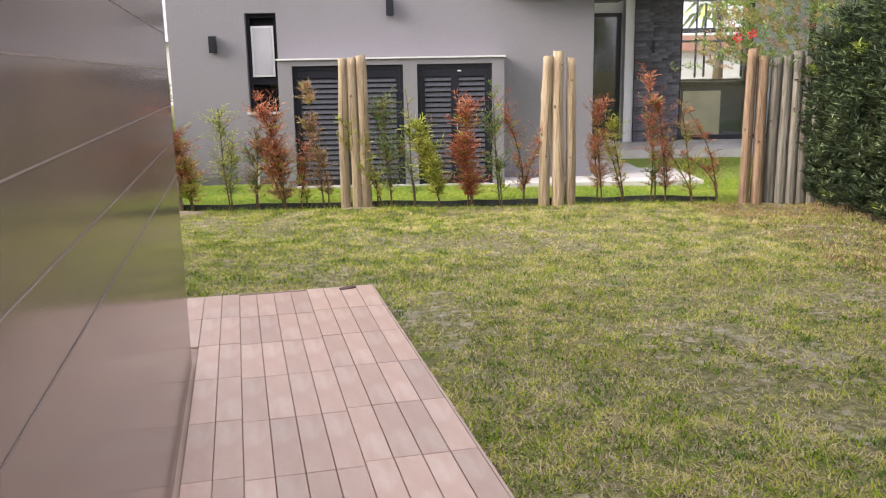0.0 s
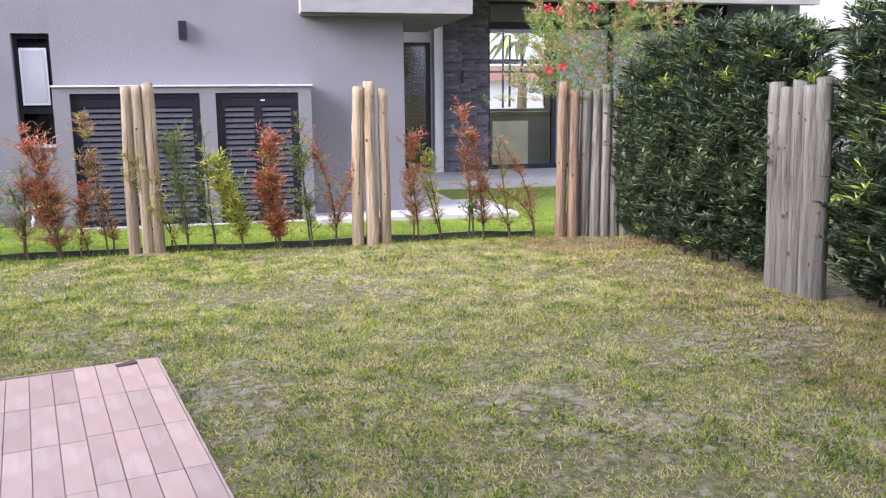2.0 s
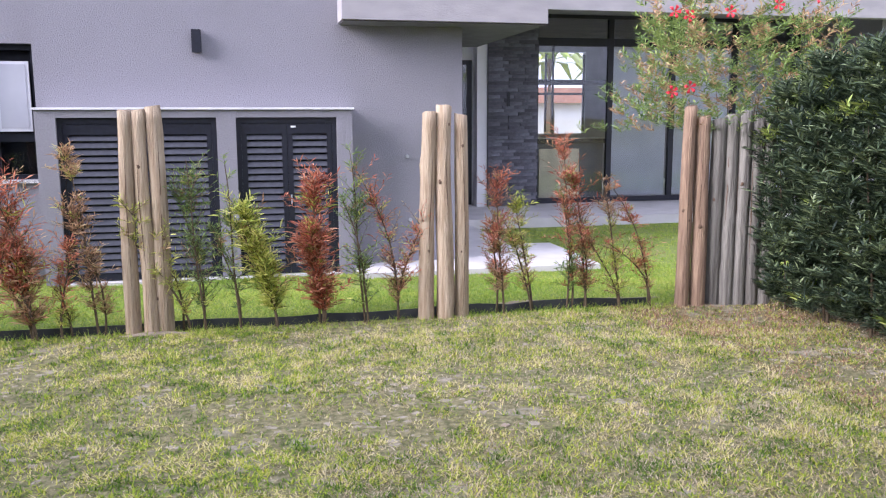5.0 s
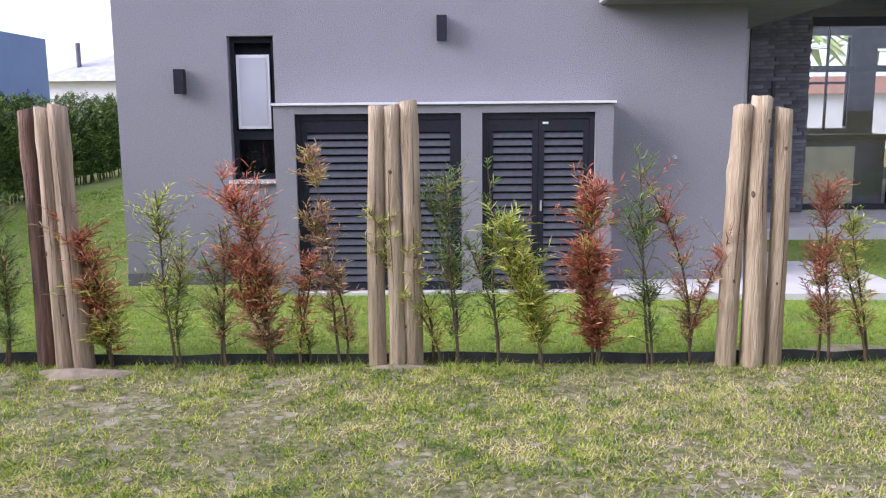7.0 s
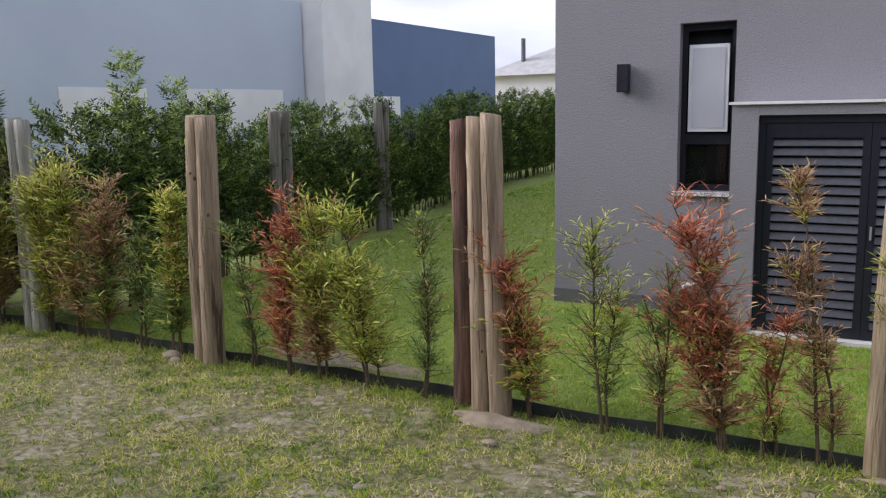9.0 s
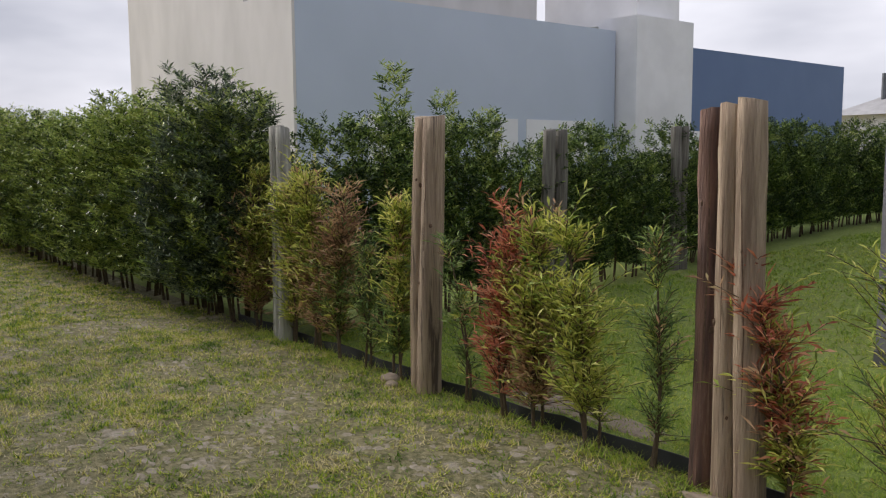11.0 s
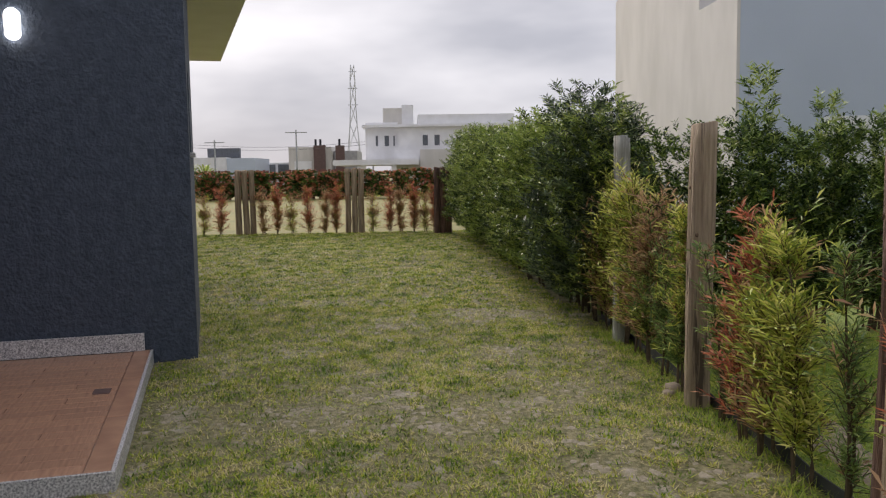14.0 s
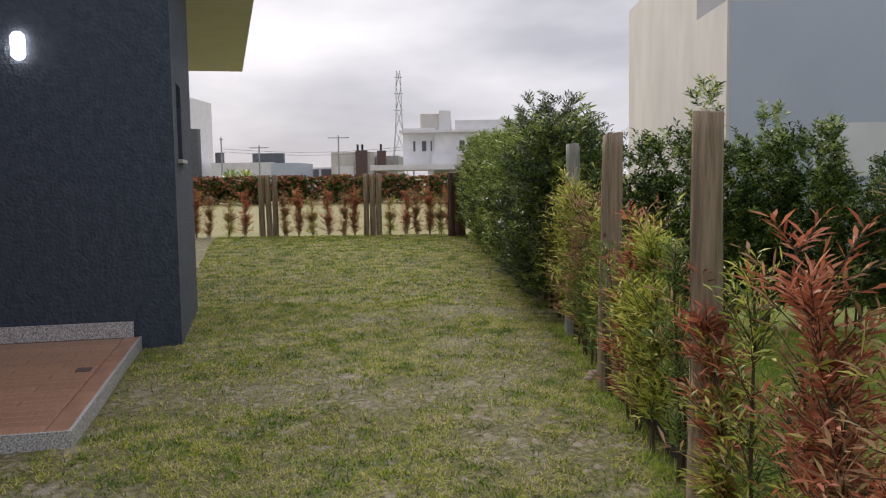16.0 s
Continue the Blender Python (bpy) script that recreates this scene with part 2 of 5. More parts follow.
def blade_mat(name, stops, rough=0.55, thin=0.35, patch_scale=1.5, patch_amount=0.35):
    """Leaves or blades: each takes its own colour out of the stops, shifted in patches; some light comes through."""
    m = bpy.data.materials.new(name)
    m.use_nodes = True
    n, l = m.node_tree.nodes, m.node_tree.links
    b = n["Principled BSDF"]
    b.inputs["Roughness"].default_value = rough
    b.inputs["Specular IOR Level"].default_value = 0.3
    isl = n.new("ShaderNodeNewGeometry").outputs["Random Per Island"]
    tc = n.new("ShaderNodeTexCoord")
    nz = n.new("ShaderNodeTexNoise")
    nz.inputs["Scale"].default_value = patch_scale
    nz.inputs["Detail"].default_value = 3.0
    l.new(tc.outputs["Object"], nz.inputs["Vector"])
    sub = n.new("ShaderNodeMath")
    sub.operation = "SUBTRACT"
    sub.inputs[1].default_value = 0.5
    l.new(nz.outputs["Fac"], sub.inputs[0])
    mad = n.new("ShaderNodeMath")
    mad.operation = "MULTIPLY_ADD"
    mad.inputs[1].default_value = patch_amount * 4
    l.new(sub.outputs["Value"], mad.inputs[0])
    l.new(isl, mad.inputs[2])
    rp = n.new("ShaderNodeValToRGB")
    cr = rp.color_ramp
    cr.elements[0].position, cr.elements[0].color = 0.0, (*stops[0], 1)
    cr.elements[1].position, cr.elements[1].color = 1.0, (*stops[-1], 1)
    for k in range(1, len(stops) - 1):
        cr.elements.new(k / (len(stops) - 1)).color = (*stops[k], 1)
    l.new(mad.outputs["Value"], rp.inputs["Fac"])
    l.new(rp.outputs["Color"], b.inputs["Base Color"])
    tr, mx = n.new("ShaderNodeBsdfTranslucent"), n.new("ShaderNodeMixShader")
    l.new(rp.outputs["Color"], tr.inputs["Color"])
    mx.inputs["Fac"].default_value = thin
    l.new(b.outputs["BSDF"], mx.inputs[1])
    l.new(tr.outputs["BSDF"], mx.inputs[2])
    l.new(mx.outputs["Shader"], n["Material Output"].inputs["Surface"])
    return m


M_grass = blade_mat("grass_blades", [(0.075, 0.15, 0.014), (0.195, 0.31, 0.024), (0.35, 0.45, 0.036), (0.53, 0.52, 0.08), (0.69, 0.60, 0.31)], 0.7, 0.3, 4.0, 0.75)
M_dry = blade_mat("dry_grass_blades", [(0.30, 0.24, 0.13), (0.44, 0.36, 0.21), (0.56, 0.47, 0.31), (0.62, 0.54, 0.40)], 0.85, 0.2, 1.5, 0.4)
M_grass_n = blade_mat("green_grass_blades", [(0.17, 0.30, 0.04), (0.28, 0.41, 0.055), (0.39, 0.50, 0.075), (0.52, 0.53, 0.13)], 0.6, 0.4, 0.7, 0.35)
M_lg = blade_mat("leaf_green", [(0.09, 0.16, 0.05), (0.16, 0.25, 0.075), (0.26, 0.36, 0.10), (0.36, 0.44, 0.14)], thin=0.3)
M_ly = blade_mat("leaf_yellow_green", [(0.20, 0.28, 0.05), (0.44, 0.51, 0.09), (0.66, 0.66, 0.15), (0.78, 0.72, 0.26)], thin=0.3)
M_lr = blade_mat("leaf_dried_red", [(0.30, 0.085, 0.055), (0.50, 0.155, 0.09), (0.66, 0.26, 0.15), (0.70, 0.40, 0.26)], 0.7, 0.3)
M_lo = blade_mat("leaf_dried_brown", [(0.30, 0.17, 0.10), (0.46, 0.28, 0.16), (0.58, 0.38, 0.22), (0.50, 0.45, 0.20)], 0.75, 0.3)
M_hedge = blade_mat("hedge_leaf_dark", [(0.024, 0.044, 0.016), (0.052, 0.092, 0.026), (0.12, 0.185, 0.04), (0.36, 0.44, 0.09)], 0.42, 0.12, 3.0, 0.6)
M_cross = blade_mat("hedge_leaf_deep_green", [(0.022, 0.042, 0.016), (0.045, 0.085, 0.024), (0.09, 0.155, 0.034), (0.26, 0.36, 0.07)], 0.62, 0.15, 2.5, 0.5)
M_hedge2 = blade_mat("hedge_leaf_fresh", [(0.15, 0.23, 0.05), (0.27, 0.37, 0.08), (0.38, 0.47, 0.11), (0.50, 0.56, 0.16)], 0.42, 0.12, 4.0)
M_darkh = blade_mat("hedge_leaf_blue_green", [(0.022, 0.038, 0.026), (0.045, 0.070, 0.042), (0.105, 0.15, 0.085), (0.27, 0.34, 0.17)], 0.38, 0.2, 2.5)
M_litter = blade_mat("red_brown_leaf_litter", [(0.14, 0.09, 0.06), (0.26, 0.15, 0.10), (0.38, 0.21, 0.13), (0.40, 0.30, 0.19)], 0.9, 0.1)


M_glass = glass_mat("tinted_glass", (0.92, 0.94, 0.95), 0.02, 0.01)
M_clear = glass_mat("clear_glass", (0.9, 0.93, 0.94), 0.01, 0.05)


def glow_mat(name, color, strength):
    m = bpy.data.materials.new(name)
    m.use_nodes = True
    b = m.node_tree.nodes["Principled BSDF"]
    b.inputs["Emission Color"].default_value = (*color, 1)
    b.inputs["Emission Strength"].default_value = strength
    return m


M_lamp = glow_mat("lit_lamp_diffuser", (1.0, 0.98, 0.92), 6.0)


# ---- mesh helpers ----
def link_bm(name, bm, material, parent=None, label="", smooth=False):
    me = bpy.data.meshes.new(name)
    bm.to_mesh(me)
    bm.free()
    for m in (material if isinstance(material, (list, tuple)) else [material]):
        me.materials.append(m)
    if smooth:
        me.shade_smooth()
    ob = new(name, me)
    if parent:
        ob.parent = parent
    if label:
        ob["label"] = label
    return ob


part = link_bm


def add_box(bm, x0, x1, y0, y1, z0, z1, bevel=0.0):
    vs = [bm.verts.new((x, y, z)) for x in (x0, x1) for y in (y0, y1) for z in (z0, z1)]
    fs = [bm.faces.new([vs[i] for i in f]) for f in ((0, 1, 3, 2), (4, 6, 7, 5), (0, 4, 5, 1), (2, 3, 7, 6), (0, 2, 6, 4), (1, 5, 7, 3))]
    if bevel:
        es = {e for f in fs for e in f.edges}
        bmesh.ops.bevel(bm, geom=list(es), offset=bevel, segments=1, affect="EDGES")
    return bm


def box(name, x0, x1, y0, y1, z0, z1, material, parent=None, label="", bevel=0.0):
    return link_bm(name, add_box(bmesh.new(), x0, x1, y0, y1, z0, z1, bevel), material, parent, label)


def empty(name, m, label="", category="", group=""):
    ob = new(name)
    ob.matrix_world = m
    return tagged(ob, label, category, group)


def structure(ob, label=""):
    return tagged(ob, label=label, kind="structure")


def tube(bm, pts, radii, sides=6, cap=True):
    """A tube along the points."""
    rings = []
    for i, p in enumerate(pts):
        a, b = Vector(pts[max(i - 1, 0)]), Vector(pts[min(i + 1, len(pts) - 1)])
        q = (b - a).to_track_quat("Z", "X")
        rings.append([bm.verts.new(Vector(p) + q @ Vector((radii[i] * math.cos(k * math.tau / sides), radii[i] * math.sin(k * math.tau / sides), 0))) for k in range(sides)])
    for r, s in zip(rings, rings[1:]):
        for k in range(sides):
            bm.faces.new((r[k], r[(k + 1) % sides], s[(k + 1) % sides], s[k]))
    if cap:
        bm.faces.new(rings[-1])
        bm.faces.new(rings[0][::-1])
    return bm


def wall_with_holes(bm, x0, x1, y0, y1, z0, z1, holes):
    """A wall along x, y0 (front) to y1 thick, with rectangular holes (xa, xb, za, zb)."""
    xs = sorted({x0, x1, *[h[0] for h in holes], *[h[1] for h in holes]})
    zs = sorted({z0, z1, *[h[2] for h in holes], *[h[3] for h in holes]})
    solid = {}
    for i in range(len(xs) - 1):
        for k in range(len(zs) - 1):
            cx, cz = (xs[i] + xs[i + 1]) / 2, (zs[k] + zs[k + 1]) / 2
            solid[i, k] = not any(h[0] < cx < h[1] and h[2] < cz < h[3] for h in holes)
    cache = {}

    def v(x, y, z):
        key = (round(x, 5), round(y, 5), round(z, 5))
        if key not in cache:
            cache[key] = bm.verts.new((x, y, z))
        return cache[key]

    for (i, k), s in solid.items():
        if not s:
            continue
        a, b, c, d = xs[i], xs[i + 1], zs[k], zs[k + 1]
        bm.faces.new((v(a, y0, c), v(b, y0, c), v(b, y0, d), v(a, y0, d)))
        bm.faces.new((v(a, y1, d), v(b, y1, d), v(b, y1, c), v(a, y1, c)))
        if not solid.get((i - 1, k)):
            bm.faces.new((v(a, y0, c), v(a, y0, d), v(a, y1, d), v(a, y1, c)))
        if not solid.get((i + 1, k)):
            bm.faces.new((v(b, y0, d), v(b, y0, c), v(b, y1, c), v(b, y1, d)))
        if not solid.get((i, k - 1)):
            bm.faces.new((v(a, y0, c), v(a, y1, c), v(b, y1, c), v(b, y0, c)))
        if not solid.get((i, k + 1)):
            bm.faces.new((v(a, y0, d), v(b, y0, d), v(b, y1, d), v(a, y1, d)))
    return bm


def fast_mesh(name, verts, faces, materials, midx=None, smooth=False):
    """A mesh from arrays of corners and equal-sided faces."""
    me = bpy.data.meshes.new(name)
    n, k = faces.shape
    me.vertices.add(len(verts))
    me.vertices.foreach_set("co", verts.astype(np.float32).ravel())
    me.loops.add(n * k)
    me.loops.foreach_set("vertex_index", faces.astype(np.int32).ravel())
    me.polygons.add(n)
    me.polygons.foreach_set("loop_start", np.arange(0, n * k, k, dtype=np.int32))
    if midx is not None:
        me.polygons.foreach_set("material_index", midx.astype(np.int32))
    me.update(calc_edges=True)
    for m in materials:
        me.materials.append(m)
    return me


# ---- ground ----
def smooth(a, b, x):
    t = np.clip((x - a) / (b - a), 0, 1)
    return t * t * (3 - 2 * t)


def ground_z(x, y):
    """The lie of the land: flat, a little lower before the neighbour's house and rising behind it."""
    x, y = np.asarray(x, float), np.asarray(y, float)
    n = smooth(9.5, 11.6, y)
    w = smooth(-3.2, -7.0, x)
    z = -0.12 * n * (1 - w) + 0.30 * w * smooth(11, 21, y)
    z = z * (1 - smooth(24, 40, y)) - 0.012 * smooth(7.6, 9.2, y) * (1 - smooth(14, 22, y)) * smooth(-4.6, -2.6, x) * (1 - smooth(8, 14, x))
    z = z + 0.10 * smooth(-11, -18, x) * (1 - smooth(24, 60, -x))
    near = (1 - smooth(12, 20, np.abs(x))) * (1 - smooth(15, 25, np.abs(y)))
    return z + 0.018 * near * (np.sin(x * 2.1 + 1.3 * np.sin(y * 1.7)) * np.sin(y * 2.6 + 0.7))


def build_ground():
    gx = np.concatenate([-np.geomspace(3000, 25, 14), np.arange(-24, 14.01, 0.25), np.geomspace(16, 3000, 14)])
    gy = np.concatenate([-np.geomspace(3000, 12, 14), np.arange(-10, 9.2, 0.25), [9.34, 9.36], np.arange(9.5, 26.01, 0.25), np.geomspace(28, 3000, 14)])
    X, Y = np.meshgrid(gx, gy, indexing="ij")
    verts = np.stack([X, Y, ground_z(X, Y)], -1).reshape(-1, 3)
    ny = len(gy)
    i, j = np.meshgrid(np.arange(len(gx) - 1), np.arange(ny - 1), indexing="ij")
    a = (i * ny + j).ravel()
    faces = np.stack([a, a + ny, a + ny + 1, a + 1], 1)
    cx, cy = verts[faces].mean(1)[:, 0], verts[faces].mean(1)[:, 1]
    midx = np.zeros(len(faces))
    midx[cy > 9.35] = 1
    midx[(cx < -19.0) | (cy < -12) | (cx > 30) | (cy > 27)] = 2
    ob = new("ground", fast_mesh("ground", verts, faces, [M_lawn, M_lawn_n, M_field], midx))
    ob.data.shade_smooth()
    structure(ob, "patchy lawn ground with bare sandy spots, greener mown lawn next door")


build_ground()


def patch(name, pts, material, label, top=0.02, seed=1):
    """A low uneven heap or sheet of soil or litter: an ellipse (x, y, rx, ry)."""
    rnd = random.Random(seed)
    x, y, rx, ry = pts
    bm = bmesh.new()
    n, rings = 28, 6
    ph = [rnd.uniform(0, 6.28) for _ in range(4)]
    gz = lambda px, py: float(ground_z(px, py))
    c = bm.verts.new((x, y, gz(x, y) + top))
    prev = None
    for r in range(1, rings + 1):
        f = r / rings
        ring = []
        for k in range(n):
            a = k * math.tau / n
            w = f * (1 + 0.16 * math.sin(3 * a + ph[0]) + 0.12 * math.sin(5 * a + ph[1]) + 0.08 * math.sin(9 * a + ph[2]))
            px, py = x + rx * w * math.cos(a), y + ry * w * math.sin(a)
            ring.append(bm.verts.new((px, py, gz(px, py) + (top * (1 - f * f) if r < rings else -0.03) + rnd.uniform(0, 0.004))))
        for k in range(n):
            if prev is None:
                bm.faces.new((c, ring[k], ring[(k + 1) % n]))
            else:
                bm.faces.new((prev[k], ring[k], ring[(k + 1) % n], prev[(k + 1) % n]))
        prev = ring
    ob = link_bm(name, bm, material, smooth=True)
    return structure(ob, label)


# ---- neighbour's house ----
FY = 12.40           # its wall's front
house_wall = structure(link_bm("wall_neighbour", wall_with_holes(bmesh.new(), -2.22, 2.38, FY, FY + 0.25, -0.25, 3.6, []), M_stucco), "grey textured rendered wall of the neighbouring house")
wl_left = wall_with_holes(bmesh.new(), -3.83, -2.222, FY + 0.10, FY + 0.35, -0.25, 3.6, [(-2.70, -2.24, 0.96, 2.38)])
structure(link_bm("wall_neighbour_recess", wl_left, M_stucco), "grey textured rendered wall of the neighbouring house, set back")
structure(box("wall_neighbour_west", -3.83, -3.58, FY + 0.352, 20.0, -0.25, 3.6, M_stucco), "grey rendered end wall of the neighbouring house")
structure(box("wall_neighbour_east", 2.13, 2.38, FY + 0.252, 17.8, -0.25, 3.5, M_stucco), "grey rendered return wall beside the entry")
structure(box("baseboard_neighbour", -3.835, -2.222, FY + 0.085, FY + 0.0985, -0.25, 0.0, M_plinth), "dark grey plinth band")
structure(box("ceiling_neighbour", -3.83, 2.39, FY + 0.36, 20.0, 3.6, 3.75, M_ceil), "flat roof slab of the neighbouring house")
structure(box("canopy_slab", 0.95, 3.26, 11.95, 14.99, 2.64, 3.1, M_ceil), "weathered concrete canopy over the entry")
# added sheet in the plinth's dark grey: paints the shade under the canopy
structure(box("ceiling_canopy", 0.97, 3.24, 11.99, 14.97, 2.625, 2.637, M_plinth), "dark grey sheet added below the canopy to darken its shaded underside")

# gas and machine cupboard with louvred doors
DY = 12.05
cup = wall_with_holes(bmesh.new(), -2.17, 1.05, DY, FY - 0.003, -0.25, 1.69, [(-1.97, -0.39, -0.11, 1.61), (-0.19, 0.88, -0.11, 1.61)])
cupboard = tagged(link_bm("louvred_cupboard", cup, M_stucco), "low grey rendered cupboard with black louvred doors against the house", "cupboard")
# black sheet behind the louvres, its colour stands in for the unlit inside
box("shade_panel", -2.16, 1.04, FY - 0.06, FY - 0.02, -0.12, 1.62, M_black, cupboard, "black sheet standing in for the shade inside the cupboard")
box("top_flashing", -2.19, 1.07, DY - 0.03, FY - 0.004, 1.693, 1.715, M_flash, cupboard, "white metal flashing")
box("sill", -2.0, 0.9, DY - 0.05, DY + 0.10, -0.16, -0.108, M_slab, cupboard, "pale concrete sill")


def louvre_leaf(x0, x1, z0, z1, y, parent, handle):
    d = box("door", x0, x0 + 0.055, y, y + 0.035, z0, z1, M_black, parent, "black metal louvred door leaf")
    box("stile", x1 - 0.055, x1, y, y + 0.035, z0, z1, M_black, d)
    box("rail", x0 + 0.055, x1 - 0.055, y, y + 0.035, z0, z0 + 0.07, M_black, d)
    box("rail", x0 + 0.055, x1 - 0.055, y, y + 0.035, z1 - 0.11, z1, M_black, d)
    n = 20
    pitch = (z1 - z0 - 0.18) / n
    for k in range(n):
        zc = z0 + 0.07 + (k + 0.5) * pitch
        bm = bmesh.new()
        vs = [bm.verts.new((x, y + yy, zc + zz)) for x in (x0 + 0.055, x1 - 0.055) for yy, zz in ((0.0, -0.024), (0.006, -0.030), (0.034, 0.024), (0.028, 0.030))]
        for f in ((0, 1, 2, 3), (7, 6, 5, 4), (0, 4, 5, 1), (1, 5, 6, 2), (2, 6, 7, 3), (3, 7, 4, 0)):
            bm.faces.new([vs[i] for i in f])
        part("slat", bm, M_slat, d)
    if handle:
        box("handle", x0 + 0.02, x0 + 0.035, y - 0.02, y, (z0 + z1) / 2 - 0.05, (z0 + z1) / 2 + 0.05, M_steel, d, "small metal handle")


for xa, xb in ((-1.97, -0.39), (-0.19, 0.88)):
    bm = bmesh.new()
    for b in ((xa, xa + 0.05, -0.108, 1.61), (xb - 0.05, xb, -0.108, 1.61), (xa + 0.05, xb - 0.05, 1.55, 1.61)):
        add_box(bm, b[0], b[1], DY + 0.04, DY + 0.10, b[2], b[3])
    part("door_frame", bm, M_black, cupboard)
    xm = (xa + xb) / 2
    louvre_leaf(xa + 0.052, xm - 0.002, -0.10, 1.545, DY + 0.05, cupboard, False)
    louvre_leaf(xm + 0.002, xb - 0.052, -0.10, 1.545, DY + 0.05, cupboard, True)
box("label_plate", 0.385, 0.44, DY + 0.044, DY + 0.049, 1.50, 1.52, M_white, cupboard, "small white plate")

# narrow window
win = structure(empty("window_1", pose(0, 0, 0)), "narrow black framed window with a frosted upper pane")
bm = bmesh.new()
WY = FY + 0.20
for b in ((-2.70, -2.655, 0.96, 2.38), (-2.285, -2.24, 0.96, 2.38), (-2.655, -2.285, 0.96, 1.01), (-2.655, -2.285, 2.32, 2.38), (-2.655, -2.285, 1.36, 1.45)):
    add_box(bm, b[0], b[1], WY, WY + 0.06, b[2], b[3])
part("window_frame", bm, M_black, win)
box("pane", -2.655, -2.285, WY + 0.03, WY + 0.04, 1.01, 1.36, M_glass, win, "dark lower pane")
sash = box("sash", -2.63, -2.30, WY - 0.05, WY - 0.02, 1.47, 2.20, M_blind, win, "white framed opening sash")
box("blind", -2.60, -2.33, WY - 0.056, WY - 0.052, 1.50, 2.17, M_curt, sash, "frosted pane")
box("window_sill", -2.73, -2.21, FY + 0.05, FY + 0.20, 0.925, 0.957, M_granite, win)
box("dark_room", -2.72, -2.22, FY + 0.37, FY + 0.40, 0.9, 2.4, M_black, win)


def wall_lamp(x, y, z):
    e = empty("wall_lamp", pose(x, y, z), "small black box wall lamp, unlit, on grey render", "lamp", "outdoor wall lamps")
    part("body", add_box(bmesh.new(), -0.05, 0.05, -0.10, -0.012, -0.12, 0.12, 0.004), M_black, e)
    part("mount", add_box(bmesh.new(), -0.03, 0.03, -0.012, 0, -0.06, 0.06), M_black, e)


wall_lamp(-0.57, FY, 2.42)
wall_lamp(-3.17, FY + 0.10, 1.94)

# tap and pipe
tp = empty("garden_tap", pose(-2.58, FY + 0.05, 0), "white plastic water pipe and tap at the foot of the wall", "tap")
part("pipe", tube(bmesh.new(), [(0.17, 0.03, 0.14), (0.0, 0.03, 0.14), (-0.03, 0.0, 0.12), (-0.03, -0.05, -0.12)], [0.016] * 4, 8), M_pvc, tp)
part("tap", tube(bmesh.new(), [(-0.03, -0.06, -0.13), (-0.03, -0.06, -0.02)], [0.024, 0.024], 8), M_pvc, tp)
for n_, (x, z) in enumerate(((1.72, 1.16), (1.75, 0.42))):
    e = empty("wall_spigot", pose(x, FY, z), "small metal outlet fixed to the grey wall", "fitting", "wall outlets")
    part("body", tube(bmesh.new(), [(0, 0, 0), (0, -0.05, 0)], [0.022, 0.018], 8), M_steel, e)

# entry, slate pier, glazed doors
GY = 17.6
structure(box("wall_entry", 2.40, 4.07, GY - 0.02, GY + 0.2, 0.02, 3.5, M_white), "white painted wall at the entry")
structure(box("wall_entry_jamb", 3.90, 4.086, GY - 0.27, GY - 0.021, 0.022, 3.4, M_white), "white painted jamb beside the entry door")
entry = structure(empty("door_1", pose(0, 0, 0)), "tall dark framed glazed entry door")
box("door_leaf", 2.75, 3.86, GY - 0.06, GY - 0.024, 0.04, 2.62, M_black, entry)
box("pane", 2.85, 3.76, GY - 0.075, GY - 0.065, 0.1, 2.54, M_glass, entry)
pier = structure(box("wall_slate_pier", 4.09, 5.02, GY - 0.28, GY + 0.3, -0.15, 3.45, M_plinth), "slate clad pier beside the glazed doors")
structure(box("step_terrace", 2.4, 11.2, 15.4, 24.0, -0.3, 0.02, M_slab), "pale raised terrace in front of the glazed doors")
structure(box("pavement_path", 1.06, 3.85, 11.68, 13.4, -0.3, -0.07, M_slab), "pale concrete path to the entry")
structure(box("pavement_path_entry", 2.4, 3.3, 13.402, 15.398, -0.3, -0.07, M_slab), "pale concrete path to the entry")
structure(box("ceiling_terrace", 2.4, 10.9, 15.2, 24.0, 3.46, 3.75, M_ceil), "concrete roof slab above the glazed doors")
structure(box("ceiling_edge", 3.27, 10.9, 15.0, 15.198, 3.2, 3.75, M_ceil), "concrete roof edge beam")
structure(link_bm("wall_neighbour_back", wall_with_holes(bmesh.new(), 2.4, 10.75, 23.8, 24.0, 0.02, 3.45, [(5.5, 8.6, 1.2, 3.3), (9.2, 10.4, 0.3, 3.0)]), M_room), "inside wall of the neighbouring living room")
structure(box("wall_neighbour_inner", 4.80, 5.02, GY + 0.31, 23.8, 0.025, 3.45, M_room), "inside wall of the neighbouring room")
doorset = structure(empty("window_2", pose(0, 0, 0)), "wide black framed glazed sliding doors")
bm = bmesh.new()
xs_ = (5.02, 6.48, 7.75, 9.05, 10.38)
for x in xs_:
    add_box(bm, x, x + 0.10, GY - 0.04, GY + 0.04, 0.025, 3.455)
spans = [(xs_[i] + 0.10, xs_[i + 1]) for i in range(4)]
for x, x2 in spans:
    add_box(bm, x, x2, GY - 0.035, GY + 0.035, 0.025, 0.12)
    add_box(bm, x, x2, GY - 0.05, GY + 0.035, 2.90, 3.04)
    add_box(bm, x, x2, GY - 0.035, GY + 0.035, 3.39, 3.455)
add_box(bm, 5.41, 5.45, GY + 0.04, GY + 0.06, 1.30, 2.90)
add_box(bm, 5.13, 6.47, GY + 0.04, GY + 0.06, 2.20, 2.30)
part("window_frame", bm, M_black, doorset)
